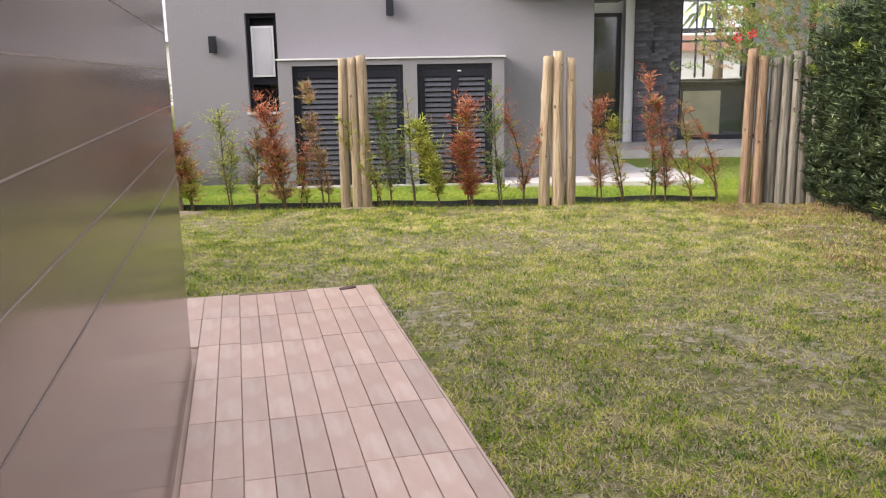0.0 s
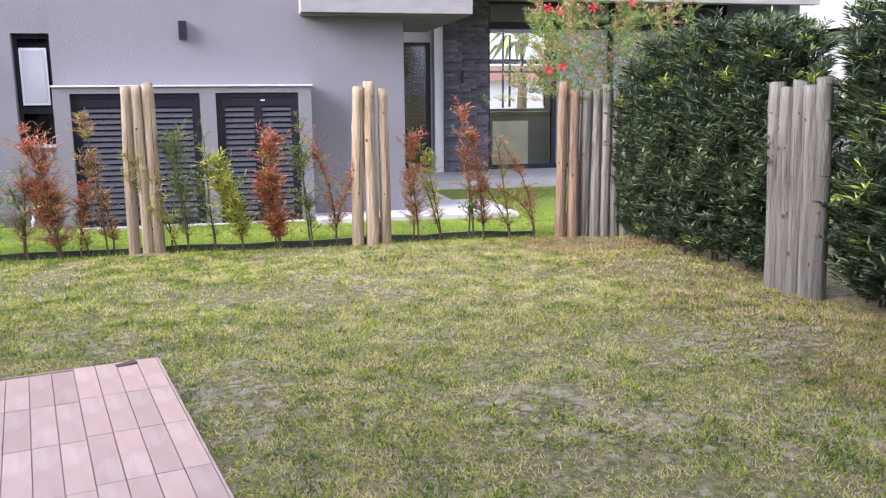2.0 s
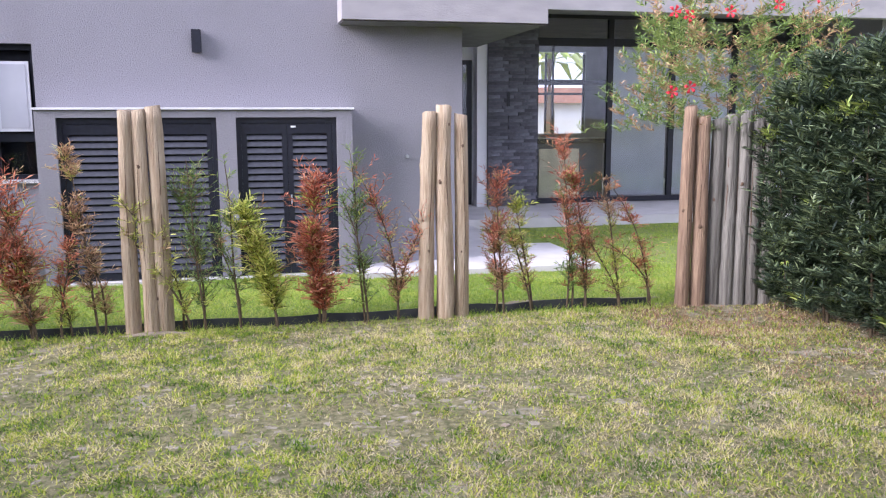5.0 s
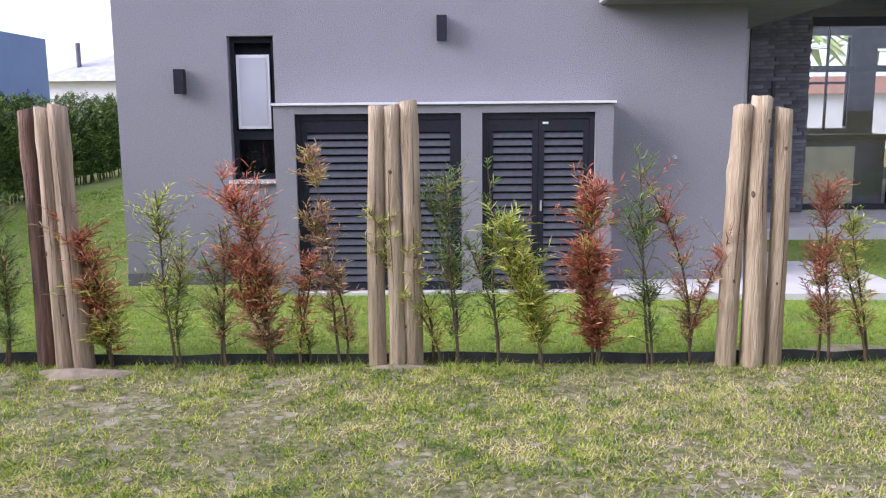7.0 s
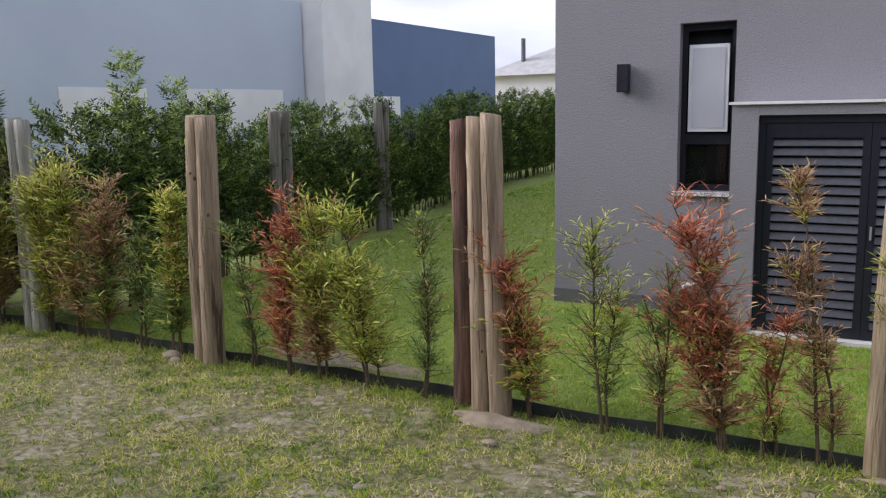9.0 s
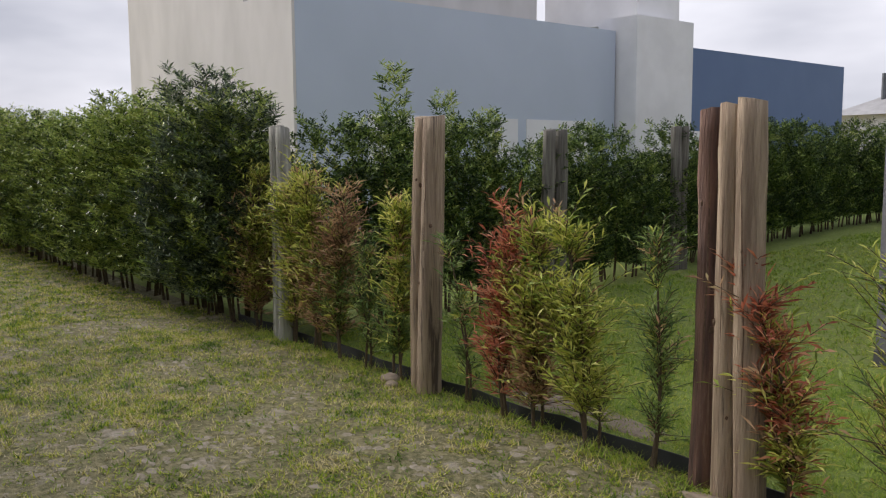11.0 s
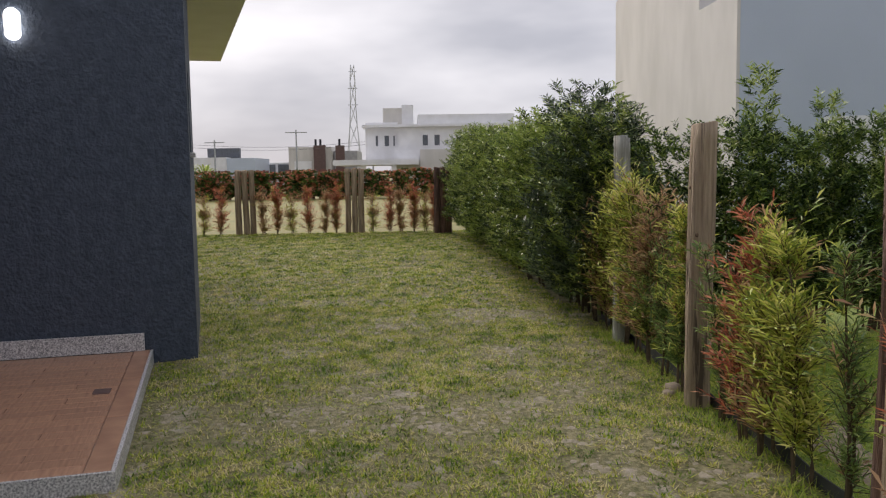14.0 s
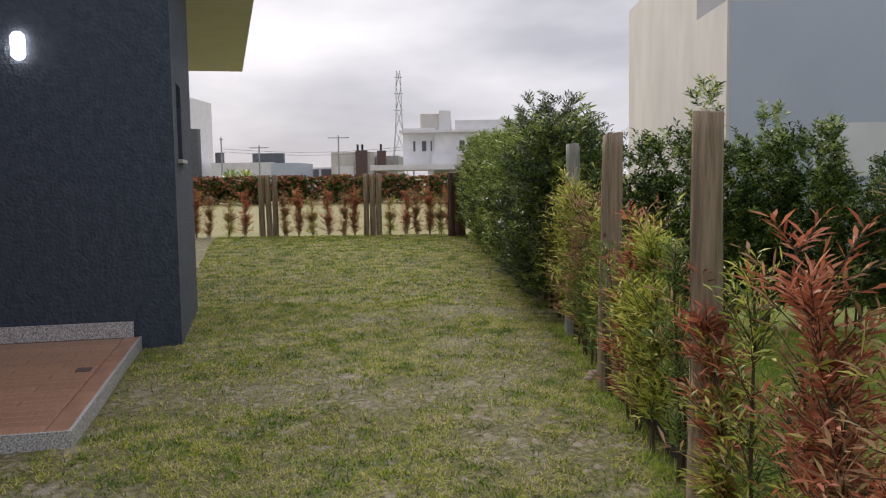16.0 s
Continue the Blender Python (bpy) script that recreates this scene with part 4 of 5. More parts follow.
# dried seedlings along the back boundary
protos = [seedling(-18.9, h, (0.02, 0.03), c, 1.6, 0.17, 300 + i, y=0.0, label=lb, stems=2)
          for i, (h, c, lb) in enumerate(((1.05, "or", RED), (0.9, "yo", BRN), (1.12, "or", RED), (0.95, "oo", BRN)))]
ys = [2.9, 3.3, 4.25, 4.55, 4.85, 5.2, 5.55, 5.8, 6.65, 7.05, 7.3, 7.6, 7.8, 8.0, 2.4, 2.1, 1.7, 1.3, 0.9, 0.5]
for i, y in enumerate(ys):
    copy_thing(protos[(i * 7 + 1) % 4], pose(-18.9, y, 0, 0, 0, 90 + 47 * i))
for p, y in zip(protos, (0.1, -0.3, -0.7, -1.1)):
    p.location.y = y


def shrub_mesh(seed, h, rx, ry, sprigs, mats, leaf=(0.05, 0.08), lw=(0.005, 0.008), bottom=0.12, top_spike=0.15, fresh=0.2, per=17):
    np.random.seed(seed)
    n = sprigs
    u = np.random.uniform(0, math.tau, n)
    zf = np.random.uniform(bottom, 1.0, n)
    rr = np.sqrt(np.random.uniform(0.15, 1.0, n))
    prof = 0.72 + 0.28 * np.sin(np.clip(zf, 0, 1) * 3.0) - 0.18 * np.clip(zf - 0.85, 0, 1) / 0.15
    lump = 1 + 0.22 * np.sin(3 * u + 9 * zf + seed) + 0.15 * np.sin(5 * u - 14 * zf)
    px, py = rx * rr * prof * lump * np.cos(u), ry * rr * prof * lump * np.sin(u)
    pz = h * zf + np.where(zf > 0.9, np.random.uniform(0, top_spike, n), 0)
    P = np.stack([px, py, pz], 1)
    out = np.stack([np.cos(u), np.sin(u), np.random.uniform(0.3, 1.6, n)], 1)
    out /= np.linalg.norm(out, axis=1, keepdims=True)
    k = per
    base = np.repeat(P, k, 0)
    axis = np.repeat(out, k, 0)
    f = np.tile((np.arange(k) + 0.5) / k, n)[:, None]
    sl = np.repeat(np.random.uniform(0.07, 0.14, n), k)[:, None]
    base = base + axis * sl * f
    la = np.tile(np.arange(k) * 2.4, n) + np.repeat(u, k)
    perp = np.stack([np.cos(la), np.sin(la), np.full(n * k, 0.1)], 1)
    d = perp * np.random.uniform(0.6, 1.0, (n * k, 1)) + axis * np.random.uniform(0.4, 1.0, (n * k, 1))
    d /= np.linalg.norm(d, axis=1, keepdims=True)
    v, ff = leaf_arrays(base, d, np.random.uniform(*leaf, n * k), np.random.uniform(*lw, n * k), 0.12)
    mi = np.repeat((np.random.uniform(0, 1, n) < fresh * (0.5 + zf)).astype(int), k)
    return fast_mesh("foliage", v, ff, mats, mi)


def shrub_stems(seed, h, rx):
    rnd = random.Random(seed)
    bm = bmesh.new()
    for _ in range(4):
        a = rnd.uniform(0, 6.28)
        x0, y0 = 0.08 * math.cos(a), 0.06 * math.sin(a)
        pts = [(x0 * (1 + 2.0 * t), y0 * (1 + 2.0 * t) + 0.02 * math.sin(6 * t + a), h * 0.78 * t - 0.03) for t in (0, 0.25, 0.5, 0.75, 1)]
        tube(bm, pts, [0.014, 0.011, 0.008, 0.005, 0.002], 5)
    return bm


def shrub(label, group, seed, h, rx, ry, sprigs, mats, **k):
    e = empty("hedge_shrub", pose(0, 0, 0), label, "hedge shrub", group)
    part("trunk", shrub_stems(seed, h, rx), M_stem, e)
    ob = new("foliage", shrub_mesh(seed, h, rx, ry, sprigs, mats, **k))
    ob.parent = e
    return e


def row_of(protos, places):
    """Sets the first places with the prototypes themselves, the rest with copies."""
    for i, (x, y, s, rz) in enumerate(places):
        m = pose(x, y, float(ground_z(x, y)), 0, 0, rz)
        if i < len(protos):
            protos[i].matrix_basis = m @ Matrix.Diagonal((s, s, s, 1))
        else:
            ob = copy_thing(protos[i % len(protos)], m)
            ob.scale = (s, s, s)


HL = "dense dark green hedge shrub with narrow leaves"
rnd = random.Random(9)
# along the fence line, far stretch
ph = [shrub(HL + " along the lawn", "fence line hedge", 21 + i, 1.85, 0.50, 0.50, 1050, [M_hedge, M_hedge2], leaf=(0.045, 0.08), lw=(0.0065, 0.010), per=12, fresh=0.25 + 0.12 * i, top_spike=0.22) for i in range(3)]
pl = [(-8.0 - 0.38 * i, FL + 0.06 - 0.055 * 0.38 * i + rnd.uniform(-0.05, 0.05), rnd.uniform(0.93, 1.06), rnd.uniform(0, 360)) for i in range(28)]
row_of(ph, pl)
pb = [shrub("tall bushy dark green hedge shrub", "fence line hedge", 41, 1.92, 0.52, 0.48, 1300, [M_darkh, M_hedge2], per=14, leaf=(0.055, 0.095), lw=(0.006, 0.010), fresh=0.08, top_spike=0.35)]
row_of(pb, [(-8.55, FL + 0.0, 1.0, 0), (-7.95, FL + 0.1, 0.88, 80)])
# cross hedge between the next two plots
px_ = [shrub("airy green hedge shrub behind the lawn", "cross hedge", 31 + i, 1.36, 0.33, 0.30, 1000, [M_cross, M_hedge2], leaf=(0.035, 0.065), lw=(0.0065, 0.0095), per=13, fresh=0.08, bottom=0.12, top_spike=0.22) for i in range(3)]
pl = [(-7.05 - 0.03 * i + rnd.uniform(-0.05, 0.05), 9.75 + 0.42 * i, rnd.uniform(0.86, 1.12) + (0.12 if i < 5 else 0), rnd.uniform(0, 360)) for i in range(36)]
row_of(px_, pl)
# slender young ones standing above it
sp_ = [shrub("slender young green conifer rising above the hedge", "slender conifers", 61, 2.02, 0.11, 0.11, 300, [M_cross, M_hedge2], leaf=(0.05, 0.09), lw=(0.0065, 0.0095), per=13, fresh=0.35, bottom=0.15, top_spike=0.22)]
row_of(sp_, [(-7.18, 10.48, 1.0, 0), (-7.2, 11.05, 0.90, 70), (-7.25, 11.62, 0.84, 140)])
# side boundary, dark
pd = [shrub("tall very dark green hedge shrub", "side hedge", 51 + i, 2.08, 0.29, 0.42, 850, [M_darkh, M_hedge2], fresh=0.05, bottom=0.03, leaf=(0.075, 0.125), lw=(0.006, 0.0095), per=20, top_spike=0.05) for i in range(2)]
pl = [(4.32, 8.80, 0.86, 0), (4.36, 8.35, 0.95, 180), (4.40, 7.9, 0.98, 5), (4.45, 7.45, 1.0, 183), (4.50, 7.0, 0.99, 2), (4.53, 6.68, 0.96, 178),
      (4.66, 5.66, 1.0, 181), (4.60, 5.28, 1.04, 0), (4.56, 4.85, 1.1, 180), (4.54, 4.4, 1.04, 3), (4.58, 3.95, 1.06, 182), (4.62, 3.5, 1.05, 0), (4.66, 3.0, 1.05, 180), (4.70, 2.5, 1.05, 0), (4.72, 2.0, 1.05, 180)]
row_of(pd, pl)
# flowering shrub at the corner
hb = empty("flowering_shrub", pose(4.3, 9.75, 0), "loose light green shrub with red flowers behind the fence corner", "flowering shrub")
part("trunk", shrub_stems(77, 2.4, 0.5), M_stem, hb)
ob = new("foliage", shrub_mesh(77, 2.75, 1.15, 0.7, 1350, [M_lg, M_lo], bottom=0.52, fresh=0.25, leaf=(0.05, 0.08), lw=(0.005, 0.009), top_spike=0.3, per=13))
ob.parent = hb
for k, (x, y, z) in enumerate(((-0.95, -0.55, 2.44), (-0.82, -0.55, 2.41), (-0.92, -0.5, 1.80), (-0.76, -0.5, 1.84), (-0.45, -0.55, 2.45), (0.0, -0.55, 2.52), (0.4, -0.5, 2.6))):
    bm = bmesh.new()
    c = bm.verts.new((x, y, z))
    for j in range(5):
        a = j * math.tau / 5 + k
        p1 = bm.verts.new((x + 0.045 * math.cos(a - 0.35), y - 0.02, z + 0.045 * math.sin(a - 0.35)))
        p2 = bm.verts.new((x + 0.045 * math.cos(a + 0.35), y - 0.02, z + 0.045 * math.sin(a + 0.35)))
        p3 = bm.verts.new((x + 0.06 * math.cos(a), y - 0.005, z + 0.06 * math.sin(a)))
        bm.faces.new((c, p1, p3, p2))
    part("flower", bm, M_hib, hb, "red flower")

# ---- buildings beyond the hedges ----
gb = empty("grey_building", pose(0, 0, 0), "large blank grey-blue building behind the hedge", "house")
part("wall", add_box(bmesh.new(), -19.7, -12.4, 12.35, 19.6, -0.3, 3.98), [M_gwall], gb, "grey-blue painted wall")
part("wall", add_box(bmesh.new(), -19.72, -12.403, 12.30, 12.348, -0.3, 4.0), M_gend, gb, "light grey cement rendered end wall")
part("upper_wall", add_box(bmesh.new(), -19.72, -14.05, 12.302, 19.0, 4.0, 5.25), M_gend, gb, "light grey upper wall")
part("upper_wall", add_box(bmesh.new(), -18.4, -13.6, 12.8, 18.8, 5.25, 7.2), M_gend, gb, "light grey upper wall")
for y0, y1 in ((13.62, 15.32), (16.2, 16.9), (17.12, 18.87)):
    part("window", add_box(bmesh.new(), -12.41, -12.385, y0, y1, 1.35, 2.16), M_white, gb, "white window seen over the hedge")
part("white_wall", add_box(bmesh.new(), -12.9, -11.9, 19.655, 21.5, -0.3, 4.25), M_white, gb, "white painted wall")
part("white_wall", add_box(bmesh.new(), -15.0, -12.35, 20.2, 21.6, 4.25, 5.2), M_white, gb, "white painted wall")
bb = empty("blue_building", pose(0, 0, 0), "dark blue flat-roofed building behind", "house")
part("wall", add_box(bmesh.new(), -20.0, -12.9, 22.3, 30.0, -0.3, 3.95), M_blue, bb)
part("window", add_box(bmesh.new(), -12.905, -12.89, 22.6, 24.2, 1.5, 2.05), M_white, bb)
hb2 = empty("white_house", pose(0, 0, 0), "white house with a grey hipped roof behind", "house")
part("wall", add_box(bmesh.new(), -20.5, -8.0, 45.0, 55.0, -0.3, 3.3), M_white, hb2)
bm = bmesh.new()
vs = [bm.verts.new(p) for p in ((-21, 44.5, 3.3), (-7.5, 44.5, 3.3), (-7.5, 55.5, 3.3), (-21, 55.5, 3.3), (-16.0, 49, 5.6), (-15.5, 50, 5.6))]
for f in ((0, 1, 5, 4), (1, 2, 5), (2, 3, 4, 5), (3, 0, 4)):
    bm.faces.new([vs[i] for i in f])
part("roof", bm, M_rooftile, hb2, "grey tiled hipped roof")
part("chimney", tube(bmesh.new(), [(-19.0, 46, 3.6), (-19.0, 46, 5.2)], [0.12, 0.12], 8), M_dkgrey, hb2)

# far white two-storey house
fh = empty("far_white_house", pose(0, 1.0, 0), "white two-storey house with flat parapets across the field", "house")
part("ground_floor", add_box(bmesh.new(), -70, -57.0, 5.4, 7.1, -0.2, 2.9), M_white, fh)
part("ground_floor", add_box(bmesh.new(), -70, -56.5, 7.1, 15.0, -0.2, 2.9), M_gend, fh)
part("upper_floor", add_box(bmesh.new(), -70, -58.0, 3.4, 5.6, 2.2, 4.8), M_white, fh)
part("upper_floor", add_box(bmesh.new(), -70, -57.6, 5.6, 13.6, 2.2, 4.5), M_white, fh)
part("parapet", add_box(bmesh.new(), -71, -57.2, 3.2, 14.0, 4.45, 4.62), M_white, fh)
part("parapet", add_box(bmesh.new(), -70, -57.9, 7.0, 13.6, 4.62, 5.3), M_white, fh)
part("upper_block", add_box(bmesh.new(), -70, -58.5, 4.6, 6.4, 4.62, 5.8), M_gend, fh)
part("chimney", add_box(bmesh.new(), -66, -58.4, 5.9, 6.7, 4.62, 6.0), M_white, fh)
part("porch_roof", add_box(bmesh.new(), -64, -55.0, 1.4, 7.0, 1.9, 2.25), M_white, fh)
for y in (3.2, 5.2):
    part("porch_column", add_box(bmesh.new(), -55.6, -55.2, y, y + 0.35, -0.2, 1.9), M_white, fh)
part("garage_door", add_box(bmesh.new(), -56.49, -56.47, 8.0, 10.4, -0.1, 1.4), M_dkgrey, fh)
for y, w in ((4.0, 0.35), (4.6, 0.5), (5.2, 0.3), (7.2, 0.55), (8.0, 0.55)):
    wnd = part("window", add_box(bmesh.new(), -57.6 if y > 5.6 else -58.0, -57.55 if y > 5.6 else -57.95, y, y + w, 3.1, 4.0), M_white, fh)
    part("pane", add_box(bmesh.new(), -57.549 if y > 5.6 else -57.949, -57.53 if y > 5.6 else -57.93, y + 0.1, y + w - 0.1, 3.2, 3.9), M_dkgrey, wnd)

# lattice tower, poles and low houses on the skyline
tw = empty("pylon", pose(-260, -10.1, 0), "tall steel lattice power pylon on the horizon", "pylon")
bm = bmesh.new()
lv = [(0, 2.6), (9, 1.7), (16, 1.1), (22, 0.8), (29, 0.75), (34, 0.5)]
for (z0, a0), (z1, a1) in zip(lv, lv[1:]):
    c0 = [(a0, a0), (a0, -a0), (-a0, -a0), (-a0, a0)]
    c1 = [(a1, a1), (a1, -a1), (-a1, -a1), (-a1, a1)]
    for k in range(4):
        tube(bm, [(*c0[k], z0), (*c1[k], z1)], [0.10, 0.10], 4, False)
        tube(bm, [(*c0[k], z0), (*c1[(k + 1) % 4], z1)], [0.06, 0.06], 4, False)
        tube(bm, [(*c0[(k + 1) % 4], z0), (*c1[k], z1)], [0.06, 0.06], 4, False)
for z, w in ((22, 1.5), (27, 1.4), (32, 1.2)):
    tube(bm, [(0, -w, z), (0, w, z)], [0.12, 0.12], 4, False)
part("lattice", bm, M_pylon, tw)

# ---- skyline across the field ----
rh = shrub("low reddish green hedge across the field", "far hedge", 91, 1.45, 1.3, 0.8, 800, [M_cross, M_lr], fresh=0.25, leaf=(0.09, 0.15), lw=(0.02, 0.032), bottom=0.05, top_spike=0.1)
pl = [(-46.0 + 0.6 * math.sin(i * 2.0), -8.75 + 1.5 * i, 0.95 + 0.1 * math.sin(i * 3.1), i * 77) for i in range(14)]
row_of([rh], pl)
for i, y in enumerate((-6.9, -4.0, 0.6, -1.9, 2.4)):
    fp = empty("timber_screen", pose(-46.9, y + 0.75, 0, 0, 0, 90), "red-brown slatted timber fence panel behind the far hedge", "timber screen", "far timber screens")
    for k in range(9):
        box("slat", -0.8 + 0.18 * k, -0.8 + 0.18 * k + 0.15, -0.02, 0.02, -0.1, 1.62 + 0.03 * (k % 2), M_chimr, fp)
for i, (x, y) in enumerate(((-50, -6.3), (-50, -5.4))):
    pm = empty("palm_clump", pose(x, y + 0.8, 0), "small bushy green palm beyond the far hedge", "palm", "far palms")
    bm = bmesh.new()
    rnd = random.Random(i)
    for k in range(34):
        a, el = rnd.uniform(0, 6.28), rnd.uniform(0.1, 1.3)
        d = Vector((math.cos(a) * math.cos(el), math.sin(a) * math.cos(el), math.sin(el)))
        s = Vector((-math.sin(a), math.cos(a), 0)) * 0.07
        p0, p1 = Vector((0, 0, 1.3)), Vector((0, 0, 1.3)) + d * 0.75
        p2 = p0 + d * 1.25 - Vector((0, 0, 0.35))
        bm.faces.new([bm.verts.new(q) for q in (p0, p1 + s, p2, p1 - s)])
    part("fronds", bm, M_hedge2, pm)
    part("trunk", tube(bmesh.new(), [(0, 0, -0.1), (0, 0, 1.35)], [0.14, 0.1], 7), M_stem, pm)


def low_house(name, label, blocks):
    e = empty(name, pose(0, 1.4, 0), label, "house")
    for nm, x0, y0, y1, z1, m_ in blocks:
        part(nm, add_box(bmesh.new(), x0 - 9 if nm == "wall" else x0 - 1, x0, y0, y1, -0.3 if nm == "wall" else 1.5, z1), m_, e)
    return e


low_house("flat_white_house", "low flat-roofed white house on the skyline", [
    ("wall", -88, -19.3, -13.0, 3.2, M_white), ("wall", -87.9, -12.95, -10.1, 3.1, M_gwall), ("upper_wall", -90, -15.4, -12.1, 4.2, M_dkgrey), ("chimney", -88.5, -19.0, -18.3, 4.3, M_dkgrey)])
low_house("white_villa", "pale house with dark windows on the skyline", [
    ("wall", -98, -10.9, -7.4, 2.7, M_white), ("window", -97.9, -10.4, -9.6, 2.5, M_dkgrey), ("window", -97.9, -9.3, -8.0, 2.5, M_dkgrey)])
low_house("chimney_house", "grey and cream house with two brown chimneys on the skyline", [
    ("wall", -90, -6.9, -2.4, 4.2, M_gend), ("wall", -92, -2.3, 0.2, 3.8, M_rooftile), ("chimney", -89.5, -4.2, -3.0, 4.35, M_chim), ("chimney", -89.5, -1.9, -1.0, 4.3, M_chim),
    ("window", -89.9, -6.3, -4.5, 2.7, M_white)])
bm = bmesh.new()
for y in (-4.0, -3.5, -1.5):
    tube(bm, [(0, y, 4.3), (0, y, 5.0)], [0.13, 0.13], 6)
e = empty("flue_pipes", pose(-89.9, 1.4, 0), "black flue pipes on the brown chimneys", "flue")
part("pipe", bm, M_black, e)
low_house("side_house", "white and dark two-storey house beyond the field", [
    ("wall", -88, -26.0, -20.9, 3.2, M_white), ("wall", -89, -26.0, -22.0, 10.3, M_white), ("window", -87.9, -25.9, -20.6, 6.8, M_dkgrey)])
for i, (y, z, w) in enumerate(((-17.6, 5.8, 0.2), (-13.7, 4.9, 1.0), (-5.5, 5.8, 1.1), (2.2, 5.6, 0.6))):
    e = empty("utility_pole", pose(-86, y + 1.4, 0), "thin grey utility pole with a short crossarm", "utility pole", "utility poles")
    part("pole", tube(bmesh.new(), [(0, 0, -0.2), (0, 0, z)], [0.11, 0.07], 6), M_steel, e)
    part("crossarm", tube(bmesh.new(), [(0, -w, z - 0.25), (0, w, z - 0.25)], [0.05, 0.05], 5), M_steel, e)
for i, (z0, z1) in enumerate(((4.6, 4.7), (4.3, 4.35))):
    e = empty("power_line", pose(-86, 1.4, 0), "thin sagging power line", "cable", "power lines")
    part("line", tube(bmesh.new(), [(0, -17.6 + 19.8 * k / 10, z0 - 0.5 * math.sin(math.pi * k / 10)) for k in range(11)], [0.015] * 11, 4), M_dkgrey, e)
# pitched roof glimpsed over the dark side hedge
e = empty("tiled_house", pose(0, 0, 0), "white house with a grey tiled roof beyond the side hedge", "house")
part("wall", add_box(bmesh.new(), 14.0, 26.0, 17.0, 27.0, -0.3, 3.0), M_white, e)
bm = bmesh.new()
vs = [bm.verts.new(p) for p in ((13.3, 16.3, 3.0), (26.5, 16.3, 3.0), (26.5, 27.5, 3.0), (13.3, 27.5, 3.0), (18.5, 21.5, 5.0), (21.5, 22.0, 5.0))]
for f in ((0, 1, 5, 4), (1, 2, 5), (2, 3, 4, 5), (3, 0, 4)):
    bm.faces.new([vs[i] for i in f])
part("roof", bm, M_rooftile, e, "grey tiled roof")

# ---- soil and litter ----
patch("soil_mound", (-2.82, 9.13, 0.34, 0.10), M_soil, "sandy soil heaped at the fence post foot", 0.035, 1)
patch("soil_mound", (-0.8, 9.2, 0.25, 0.05), M_soil, "sandy bare soil at the fence post foot", 0.02, 3)
for i, (x, y, s) in enumerate(((-2.74, 8.86, 0.035), (-5.45, 9.22, 0.06), (-5.35, 9.16, 0.04), (-1.55, 8.8, 0.02), (-0.2, 8.9, 0.022), (-1.9, 7.5, 0.02), (-2.6, 7.2, 0.025), (1.2, 6.8, 0.02))):
    bm = bmesh.new()
    bmesh.ops.create_icosphere(bm, subdivisions=2, radius=s)
    rnd = random.Random(i)
    for v in bm.verts:
        v.co = Vector((v.co.x * 1.3, v.co.y, v.co.z * 0.55)) * (1 + rnd.uniform(-0.12, 0.12))
    st = link_bm("stone", bm, M_soil, smooth=True)
    st.location = (x, y, float(ground_z(x, y)) + s * 0.25)
    tagged(st, "small pale stone lying in the grass", "stone", "loose stones")


patch("soil_strip", (2.55, 9.62, 0.95, 0.16), M_soil, "bare brownish soil strip beyond the edging", 0.012, 12)
patch("soil_strip", (-4.3, 9.68, 0.75, 0.20), M_soil, "bare brownish soil strip beyond the edging", 0.012, 13)

e = empty("garden_hose", pose(0, 0, 0), "thin dark hose lying on the far lawn", "hose")
part("hose", tube(bmesh.new(), [(-17.6, 2.2, 0.015), (-17.3, 2.8, 0.015), (-17.5, 3.4, 0.015), (-17.9, 3.9, 0.015), (-17.8, 4.5, 0.015)], [0.02] * 5, 6), M_edging, e)

# ---- grass ----
def patchiness(x, y):
    return (noise.noise(Vector((x * 0.9, y * 0.9, 0))) + 0.7 * noise.noise(Vector((x * 2.4, y * 2.4, 5))) + 0.5 * noise.noise(Vector((x * 6, y * 6, 9))))


def on_patio(x, y):
    a = radians(193.5)
    dx, dy = x + 0.35, y - 5.30
    u, v = dx * math.cos(a) + dy * math.sin(a), -dx * math.sin(a) + dy * math.cos(a)
    return ((u > -0.03) & (v > -0.03)) | ((u > 3.24) & (v > -1.68)) | ((u > 6.03) & (u < 8.02) & (v > -2.01))


